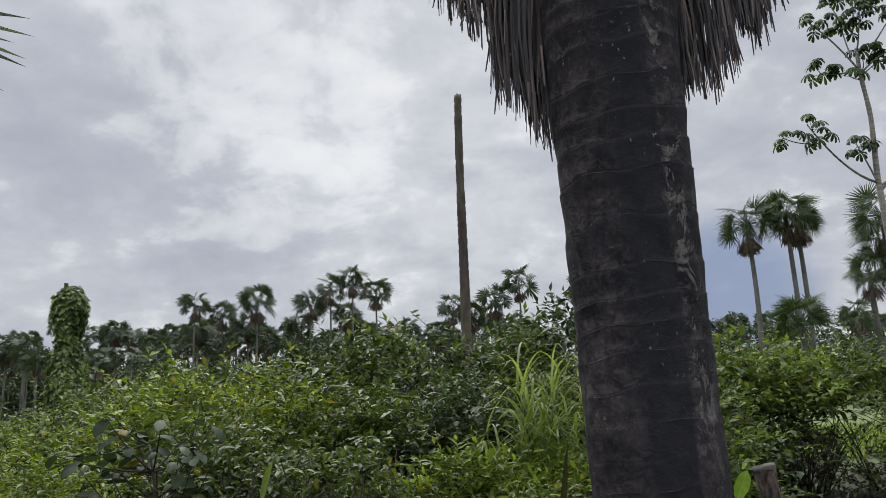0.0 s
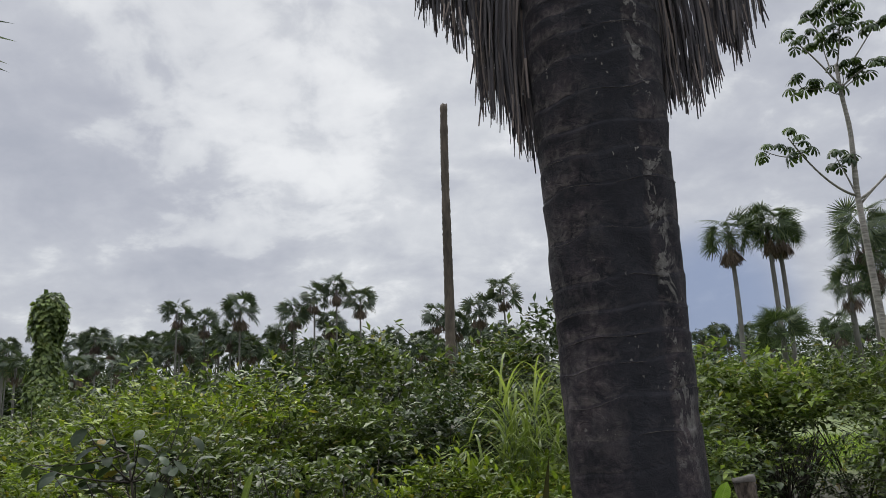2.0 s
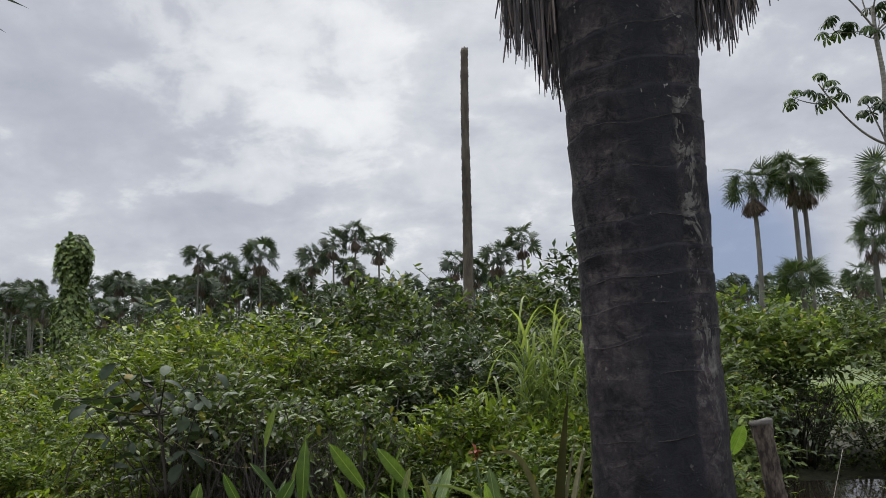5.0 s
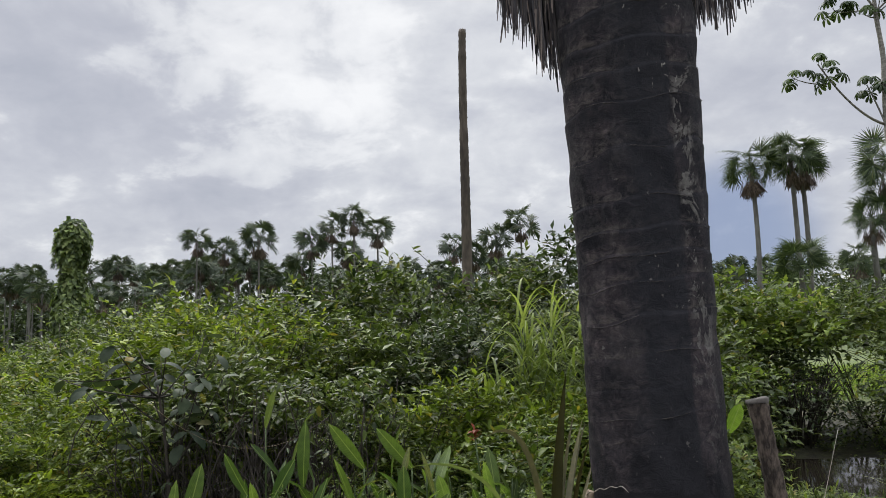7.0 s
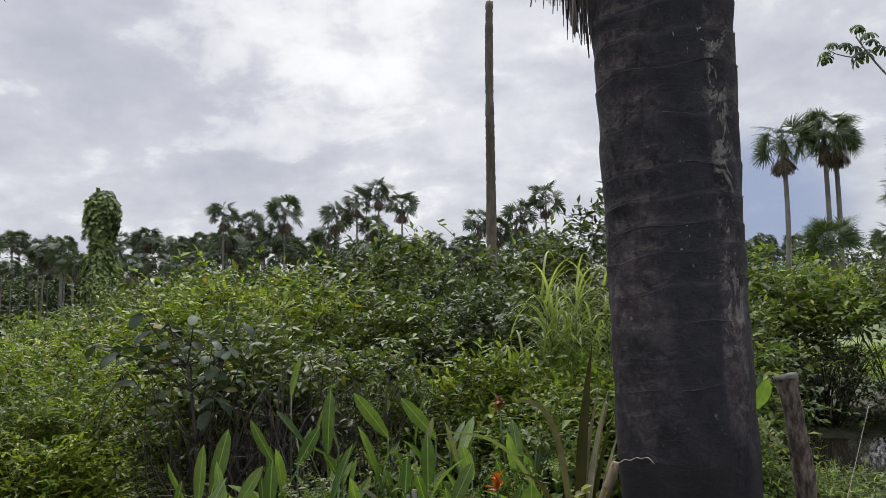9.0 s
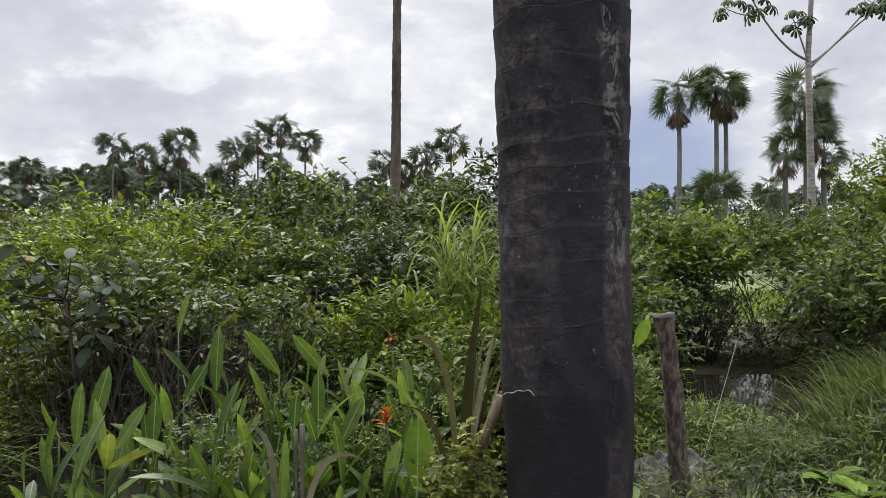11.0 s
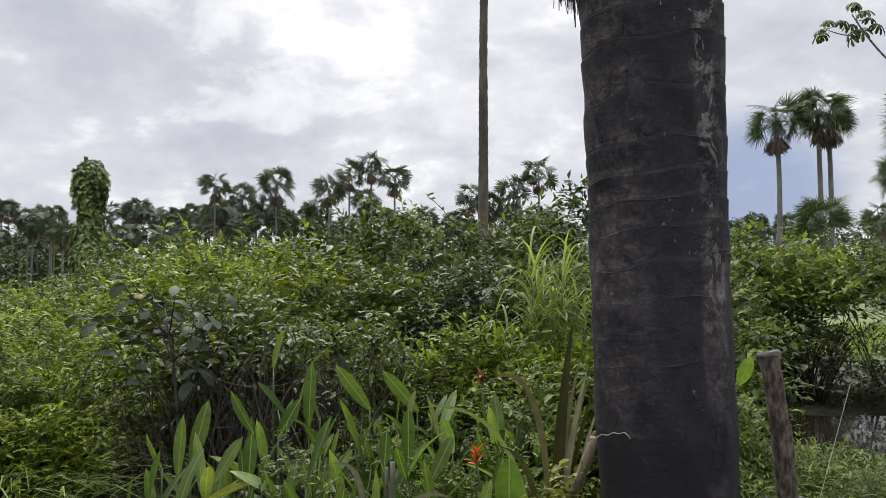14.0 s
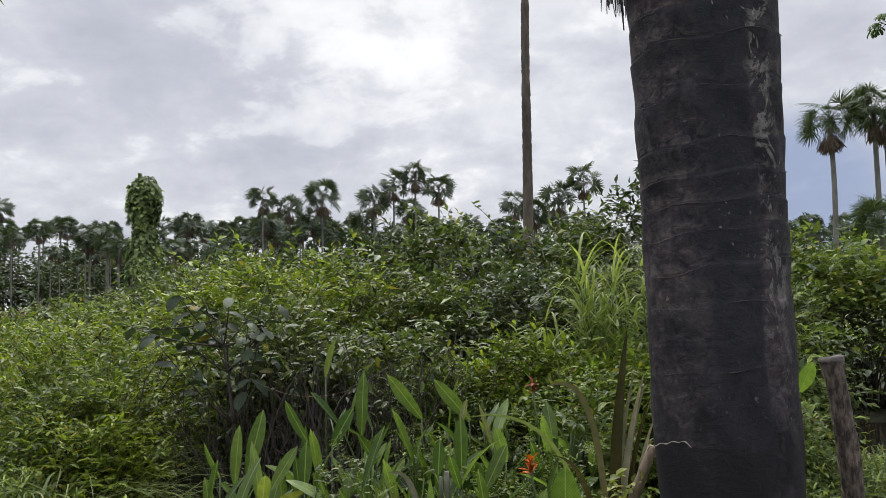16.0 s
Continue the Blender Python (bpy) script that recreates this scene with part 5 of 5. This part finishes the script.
def build_corner_plants():
    rng = np.random.default_rng(36)
    kinds = [np_mesh("leaf", *blade_shape(.17 + .025 * k, .095 + .01 * k, .5, .25, 6), M_LIMELEAF, True) for k in range(3)]
    for x, y in ((2.62, 3.75), (2.75, 3.95), (2.95, 3.8), (2.65, 4.05), (1.35, 3.85)):
        e = thing("broadleaf_plant", x, y, float(ground_height(np.array(x), np.array(y))), "low plant with wide light green leaves", "plant", "gingers below the palm")
        part("stalk", tube(curve((0, 0, -.03), (.01, 0, .12), 0, 4), .008, 6), M_GREENSTEM, e)
        for k in range(7):
            part("leaf", kinds[k % 3], None, e, m=pose(0, 0, .03 + .010 * k, 0, 0, k * 137) @ pose(0, 0, 0, rng.uniform(-20, 20), -rng.uniform(5, 45), 0))
    e = thing("broadleaf_plant", 1.64, 4.5, 0, "single bright green upright leaf behind the palm trunk", "plant", "gingers below the palm")
    part("stalk", tube(curve((-.32, .1, -.05), (0, 0, .89), 0, 8, (-.06, 0, .1)), np.linspace(.009, .005, 8), 6), M_GREENSTEM, e)
    part("leaf", np_mesh("leaf", *blade_shape(.20, .085, .15, .2, 6), M_LIMELEAF, True), None, e, m=pose(0, 0, .87) @ Matrix.Rotation(-1.12, 4, "Y") @ Matrix.Rotation(1.2, 4, "X"))


build_corner_plants()


def build_bright_leaf():
    x, y, h = 0.148, 3.0, 0.450
    e = thing("broadleaf_plant", x, y, float(ground_height(np.array(x), np.array(y))), "one wide bright lime leaf beside the strap plant", "plant", "gingers below the palm")
    part("stalk", tube(curve((0, 0, -.05), (0, 0, h + .04), 0, 6), np.linspace(.010, .006, 6), 6), M_GREENSTEM, e)
    part("leaf", np_mesh("leaf", *blade_shape(.30, .118, .12, .25, 9), M_LIMELEAF, True), None, e, m=pose(0, 0, h + .03, 0, 0, 82) @ pose(0, 0, 0, 0, -80, 0))


build_bright_leaf()


def flower_head(rng, size, mat, name, x, y, h, label):
    z0 = float(ground_height(np.array(x), np.array(y)))
    e = thing(name, x, y, z0, label, "flower")
    part("stalk", tube(curve((0.04, 0.02, -.02), (0, 0, h), 0, 6, (.02, 0, 0)), np.linspace(.008, .005, 6), 6), M_GREENSTEM, e)
    me = np_mesh("bract", *blade_shape(size, size * .34, .3, .5, 5), mat, True)
    for k in range(16):
        part("bract", me, None, e, m=pose(0, 0, h - .02 + .004 * k, 0, 0, k * 137.5) @ pose(0, 0, 0, 0, -rng.uniform(-5, 75), 0) @ Matrix.Diagonal((*[rng.uniform(.6, 1.0)] * 3, 1)))


def build_flowers():
    rng = np.random.default_rng(41)
    flower_head(rng, .078, M_FLOWER, "flower", .02, 3.4, .66, "bright orange flower head with pointed bracts")
    flower_head(rng, .06, M_REDFLOWER, "flower", .06, 4.2, .99, "dull red flower head among leaves")


build_flowers()


# ---- strap-leaved plant beside the trunk ----
def strap(base, tip, bulge, width, steps=12):
    """A long strap leaf from its base to its tip, its edges turned up."""
    P = curve(base, tip, 0, steps + 1, bulge)
    d = unit(np.gradient(P, axis=0))
    side = unit(np.cross(d, np.array([0.15, 1.0, 0.1])))
    nrm = np.cross(side, d)
    s = np.linspace(0, 1, steps + 1)
    w = (width * .5 * np.minimum(1, .55 + 1.2 * s) * (1 - s ** 4) + .001)[:, None]
    V = np.stack([P - side * w - nrm * w * .45, P, P + side * w - nrm * w * .45], 1).reshape(-1, 3)
    T = []
    for k in range(steps):
        a, b = 3 * k, 3 * k + 3
        T += [(a, b, b + 1), (a, b + 1, a + 1), (a + 1, b + 1, b + 2), (a + 1, b + 2, a + 2)]
    return V, np.array(T)


def build_strap_plant():
    x, y = .36, 3.2
    z0 = float(ground_height(np.array(x), np.array(y)))
    e = thing("strap_leaf_plant", x, y, z0, "bronze strap-leaved plant with long arching blades", "plant")
    spec = [((-0.010, -0.045, 0), (0.087, -0.045, 1.345), (-0.028, 0, 0.030), 0.052, M_BRONZE),
            ((0.010, 0.045, 0), (0.070, 0.045, 1.20), (-0.020, 0, 0.000), 0.030, M_BRONZE),
            ((-0.030, 0.015, 0), (-0.278, 0.015, 1.075), (0.090, 0, 0.370), 0.028, M_BRONZE),
            ((-0.080, -0.030, 0), (-0.607, 0.06, 0.950), (0.145, 0, 0.290), 0.020, M_GRASS),
            ((0.020, -0.015, 0), (0.118, -0.015, 1.170), (-0.045, 0, 0.040), 0.024, M_PALEBLADE),
            ((0.026, -0.045, 0), (0.150, -0.045, 1.150), (-0.050, 0, 0.030), 0.030, M_PALEBLADE),
            ((0.034, 0.045, 0), (0.176, 0.045, 1.120), (-0.048, 0, 0.060), 0.028, M_PALEBLADE),
            ((0.040, 0.015, 0), (0.186, 0.015, 1.050), (-0.045, 0, 0.060), 0.024, M_BRONZE),
            ((0.044, -0.030, 0), (0.192, -0.030, 0.970), (-0.040, 0, 0.050), 0.024, M_PALEBLADE),
            ((-0.080, -0.045, 0), (-0.235, -0.045, 0.80), (0.069, 0, 0.181), 0.026, M_BRONZE)]
    for a, b, bulge, w, mat in spec:
        part("strap_leaf", strap(a, b, bulge, w), mat, e, smooth=True)
    x, y = -.46, 3.15
    e = thing("strap_leaf_plant", x, y, float(ground_height(np.array(x), np.array(y))), "grey withered strap leaves bending over", "plant")
    for a, b, bulge, w in (((-.03, 0, 0), (-.155, .05, .665), (.075, 0, .20), .030), ((.10, -.05, 0), (.385, -.05, .53), (-.05, 0, .22), .026)):
        part("strap_leaf", strap(a, b, bulge, w), M_PALEBLADE, e, smooth=True)


build_strap_plant()


# ---- grasses ----
def grass_clump(name, x, y, r, n, length, width, label, mat, seed, droop=.42, lean=.35, single=8, jitter=.14):
    rng = np.random.default_rng(seed)
    z0 = float(ground_height(np.array(x), np.array(y)))
    e = thing(name, x, y, z0, label, "grass", "grass clumps")
    a, f = rng.uniform(0, 6.28, n), rng.uniform(0, 1, n) ** .6
    base = np.stack([r * f * np.cos(a), r * f * np.sin(a), np.full(n, -.03)], 1)
    way = np.stack([np.cos(a) * lean * f, np.sin(a) * lean * f, np.ones(n)], 1) + rng.normal(0, jitter, (n, 3)) * [1, 1, 0]
    if single:      # the long blades that stand out
        for k in range(single):
            q = slice(k, k + 1)
            part("blade", blades(rng, base[q], way[q], np.array([length * rng.uniform(.85, 1.15)]), np.array([width * rng.uniform(1.0, 1.5)]), droop * rng.uniform(.8, 1.2), 8), mat, e)
        base, way, n = base[single:], way[single:], n - single
    tagged(part("grass_tuft", blades(rng, base, way, length * rng.uniform(.55, 1.12, n), width * rng.uniform(.7, 1.3, n), droop), mat, e), kind="stuff")


REED = "tall green reed grass with arching blades"


def reed_clump(x, y, r, culms, height, seed):
    """Tall reed grass: upright culms, each with long blades that arch outwards and droop."""
    rng = np.random.default_rng(seed)
    e = thing("reed_clump", x, y, float(ground_height(np.array(x), np.array(y))), REED, "grass", "grass clumps")
    for k in range(culms):
        a, f = rng.uniform(0, 6.28), rng.uniform(0, 1) ** .6
        h = height * rng.uniform(.68, 1.05)
        b = np.array([r * f * math.cos(a), r * f * math.sin(a), -.03])
        t = b + np.array([.16 * f * math.cos(a) + rng.normal(0, .06), .16 * f * math.sin(a), h * .86])
        line = curve(b, t, 0, 9, rng.normal(0, .02, 3))
        part("culm", tube(line, np.linspace(.006, .003, 9), 5), M_GREENSTEM, e, smooth=True)
        m = 11
        at = np.linspace(.28, 1.0, m)
        base = np.stack([np.interp(at, np.linspace(0, 1, 9), line[:, q]) for q in range(3)], 1)
        az = rng.uniform(0, 6.28) + np.arange(m) * math.pi + rng.normal(0, .5, m)
        way = np.stack([np.cos(az) * .62, np.sin(az) * .62, np.ones(m)], 1) * rng.uniform(.75, 1.3, (m, 1)) ** [1, 1, 0]
        way[-2:, :2] *= .6
        tagged(part("leaf_tuft", blades(rng, base, way, rng.uniform(.45, .95, m), rng.uniform(.013, .024, m), .66, 8), M_REED, e), kind="stuff")


reed_clump(.48, 5.9, .16, 13, 1.62, 61)
reed_clump(.76, 6.0, .20, 22, 1.88, 62)
reed_clump(1.08, 6.1, .20, 20, 1.90, 63)
grass_clump("grass_clump", -2.95, 4.4, .45, 260, 1.35, .020, "lush green grass with drooping blades", M_GRASS, 64, .6)
grass_clump("grass_clump", -3.35, 4.75, .5, 260, 1.35, .020, "lush green grass with drooping blades", M_GRASS, 65, .6)
grass_clump("grass_clump", -.42, 5.15, .18, 70, 1.25, .022, "pale tufted grass between bushes", M_GRASS, 66, .5)
grass_clump("grass_clump", 4.45, 5.4, .45, 420, 1.3, .015, "green swamp grass on the pool's bank", M_SEDGE, 67, .45)
grass_clump("grass_clump", 4.75, 5.6, .6, 460, 1.45, .014, "green swamp grass on the pool's bank", M_SEDGE, 68, .6)
grass_clump("grass_clump", 3.5, 4.75, .34, 230, .85, .013, "green swamp grass on the pool's bank", M_SEDGE, 72, .5)
grass_clump("grass_clump", 3.95, 4.9, .36, 260, 1.05, .014, "green swamp grass on the pool's bank", M_SEDGE, 73, .5)
grass_clump("grass_clump", 3.3, 4.35, .30, 180, .60, .012, "green swamp grass on the pool's bank", M_SEDGE, 74, .5)
for i, (gx, gy, gl) in enumerate(((3.85, 5.55, .85), (4.25, 5.85, 1.1), (4.7, 6.0, 1.2), (4.15, 5.15, 1.0), (5.1, 6.2, 1.3))):
    grass_clump("grass_clump", gx, gy, .30, 240, gl, .016, "upright green swamp grass beside the pool", M_GRASS, 160 + i, .40, .30)
grass_clump("grass_clump", 2.5, 5.1, .4, 220, .5, .010, "short grass beside the fence post", M_SEDGE, 69, .7)
grass_clump("grass_clump", 1.6, 5.0, .35, 200, .55, .011, "short grass behind the palm trunk", M_SEDGE, 70, .7)
grass_clump("grass_clump", 5.4, 5.9, .6, 420, 1.6, .012, "green swamp grass on the pool's bank", M_SEDGE, 71, .6)


for i, (gx, gy) in enumerate(((1.35, 4.2), (2.3, 4.1), (2.6, 4.5), (2.95, 4.6), (3.3, 4.5), (2.3, 5.2), (2.75, 4.2), (3.4, 5.0), (3.1, 5.6), (3.0, 4.0), (2.35, 5.6), (1.4, 5.2))):
    grass_clump("grass_clump", gx, gy, .30, 80, .42 if gy < 4.9 else .26, .011, "short dark sedge on the damp bank", M_DARK, 120 + i, .7, .6)


for i, (gx, gy) in enumerate(((-3.0, 4.15), (-2.62, 4.1), (-3.6, 4.5), (-3.2, 3.8), (-2.75, 3.75))):
    grass_clump("grass_clump", gx, gy, .36, 110, 1.20, .022, "lush green grass with drooping blades", M_GRASS, 140 + i, .55, .5)


def build_meadow():
    rng = np.random.default_rng(77)
    n = 9000
    x, y = rng.uniform(7, 17, n), rng.uniform(15.5, 27, n)
    base = np.stack([x, y, np.full(n, -.04)], 1)
    way = np.array([0, 0, 1.0]) + rng.normal(0, .25, (n, 3)) * [1, 1, 0]
    tagged(part("meadow_grass", blades(rng, base, way, rng.uniform(.25, .6, n), rng.uniform(.012, .03, n), .4, 3), M_MEADOW),
           "sunlit light green meadow grass in the clearing", "grass", kind="stuff")
    n = 5000
    x, y = rng.uniform(-7, 8, n), rng.uniform(-5, 10, n)
    q = ((x - POOL[0]) / POOL[2]) ** 2 + ((y - POOL[1]) / POOL[3]) ** 2
    keep = (q > 1.25) & (x ** 2 + y ** 2 > .8 ** 2) & ((x - .74) ** 2 + (y - 2.72) ** 2 > .42 ** 2)
    P = np.stack([x, y, ground_height(x, y)], 1)[keep]
    u = np.stack([rng.normal(0, 1, len(P)), rng.normal(0, 1, len(P)), np.full(len(P), .9)], 1)
    tagged(part("ground_cover", sprays(rng, P, unit(u), .07, .45, 7, .35), M_COVER),
           "low leafy ground cover over damp soil", "ground cover", kind="stuff")
    n = 1500
    x, y = rng.uniform(1.1, 3.9, n), rng.uniform(3.5, 6.2, n)
    P = np.stack([x, y, ground_height(x, y)], 1)[(np.abs(x - 1.86) > .36) | (np.abs(y - 4.6) > .3)]
    u = np.stack([rng.normal(0, 1, len(P)), rng.normal(0, 1, len(P)), np.full(len(P), .9)], 1)
    tagged(part("ground_cover", sprays(rng, P[::2], unit(u)[::2], .095, .17, 7, .30, False, .9), M_SEDGE), "low narrow-leaved growth on the pool's bank", "ground cover", kind="stuff")
    n = 900
    a, f = rng.uniform(0, 6.28, n), rng.uniform(0, 1, n) ** .5
    P = np.stack([.36 + .27 * f * np.cos(a), 2.92 + .24 * f * np.sin(a), .02 + .74 * (1 - f ** 1.5) * rng.uniform(.3, 1, n) ** .6], 1)
    P = P[(P[:, 0] - .74) ** 2 + (P[:, 1] - 2.72) ** 2 > .31 ** 2]
    u = np.stack([np.cos(a), np.sin(a), np.full(n, .5)], 1)[:len(P)]
    e = thing("creeper", .36, 2.92, 0, "yellow-green creeper heaped at the foot of the palm", "plant")
    part("creeper_leaves", (lambda s: (s[0] - np.array([.36, 2.92, 0]), s[1]))(sprays(rng, P[::2], unit(u)[::2], .044, .85, 6, .3, True)), M_CREEP, e)


build_meadow()


# ---- post, sticks, sheet ----
def build_post():
    e = thing("fence_post", 1.80, 4.15, -.02, "weathered wooden fence post with peeling bark", "fence post")
    rng = np.random.default_rng(81)
    n, k = 40, 18
    s = np.linspace(0, 1, n)
    P = np.stack([-.125 * s, -.03 * s + .012 * np.sin(s * 7), -.05 + 1.15 * s], 1)
    a = np.linspace(0, 2 * np.pi, k, endpoint=False)
    V = []
    for i in range(n):
        r = .056 + .007 * math.exp(-((s[i] - 1) / .06) ** 2) - .006 * s[i]
        rr = r * (1 + .10 * np.sin(3 * a + 4 * s[i]) + .07 * np.sin(7 * a + 2 * math.sin(9 * s[i])) + .05 * rng.normal(0, 1, k))
        V.append(P[i] + np.stack([rr * np.cos(a), rr * np.sin(a), 0 * a], 1))
    V = np.concatenate(V)
    i = np.arange(k)
    j = (i + 1) % k
    T = np.concatenate([np.concatenate([np.stack([q * k + i, q * k + j, (q + 1) * k + j], 1), np.stack([q * k + i, (q + 1) * k + j, (q + 1) * k + i], 1)]) for q in range(n - 1)])
    part("post", (V, T), M_POSTBARK, e, smooth=True)
    c = P[-1]
    rim = c + np.stack([.064 * np.cos(a), .058 * np.sin(a), .004 * np.sin(3 * a)], 1)
    top = rim * 1.0
    top[:, 2] += .022 + .012 * np.cos(a)
    V = np.concatenate([rim, top, [c + [0, 0, .03]]])
    T = np.concatenate([np.stack([i, j, k + j], 1), np.stack([i, k + j, k + i], 1), np.stack([k + i, k + j, np.full(k, 2 * k)], 1)])
    part("post_top", (V, T), M_POSTTOP, e, "slanting grey sawn top")


build_post()


def stick(name, a, b, r0, r1, mat, label, category="stick", sag=0.0, sides=8):
    a, b = np.array(a), np.array(b)
    e = thing(name, a[0], a[1], a[2], label, category)
    part("stem", tube(curve((0, 0, 0), b - a, sag, 10), np.linspace(r0, r1, 10), sides), mat, e, smooth=True)
    return e


stick("broken_stick", (.17, 3.08, -.02), (.50, 2.97, .86), .028, .020, M_STICK, "bleached broken stick leaning against the palm trunk")
stick("cut_stake", (-.34, 3.15, -.03), (-.345, 3.15, .72), .012, .011, M_STAKE, "grey cut plant stalk standing upright")
stick("cut_stake", (-.365, 3.17, -.03), (-.375, 3.18, .69), .009, .008, M_STAKE, "grey cut plant stalk standing upright")
stick("dry_twig", (2.15, 4.7, -.02), (2.62, 5.1, .80), .0032, .0018, M_TENDRIL, "thin pale dry twig rising at a slant", sides=5)
stick("fallen_stick", (2.0, 4.55, .02), (2.75, 4.75, .10), .022, .016, M_STICK, "pale fallen branch beside the post")
stick("hanging_vine", (-2.0, 4.6, 1.15), (-.95, 4.5, .96), .0017, .0012, M_STICK, "thin dry vine hanging in an arc", "vine", .18, 5)


def build_sheet():
    e = thing("plastic_sheet", 1.86, 4.62, 0, "crumpled grey plastic sheet lying round the post", "plastic sheet")
    n = 40
    g = np.linspace(-1, 1, n)
    X, Y = np.meshgrid(g, g, indexing="ij")
    fold = lambda v: 1 - np.abs(np.sin(v))
    H = .02 + .085 * fold(3.4 * X + 1.7 * Y + .4) * fold(2.3 * Y - 1.4 * X) + .05 * fold(7 * X - 4 * Y + 1) + .035 * fold(11 * Y + 5 * X) + .02 * fold(19 * X + 13 * Y)
    H = np.maximum(H * (1.1 - np.maximum(np.abs(X), np.abs(Y)) ** 4), .012)
    V = np.stack([  .34 * X + .05 * np.sin(6 * Y), .20 * Y + .03 * np.sin(5 * X), H], -1).reshape(-1, 3)
    q = (np.arange(n - 1)[:, None] * n + np.arange(n - 1)[None]).ravel()
    T = np.concatenate([np.stack([q, q + n, q + n + 1], 1), np.stack([q, q + n + 1, q + 1], 1)])
    V2 = V - np.array([0, 0, .006])
    part("sheet", join([(V, T), (V2, T[:, ::-1])]), M_TARP, e)


build_sheet()
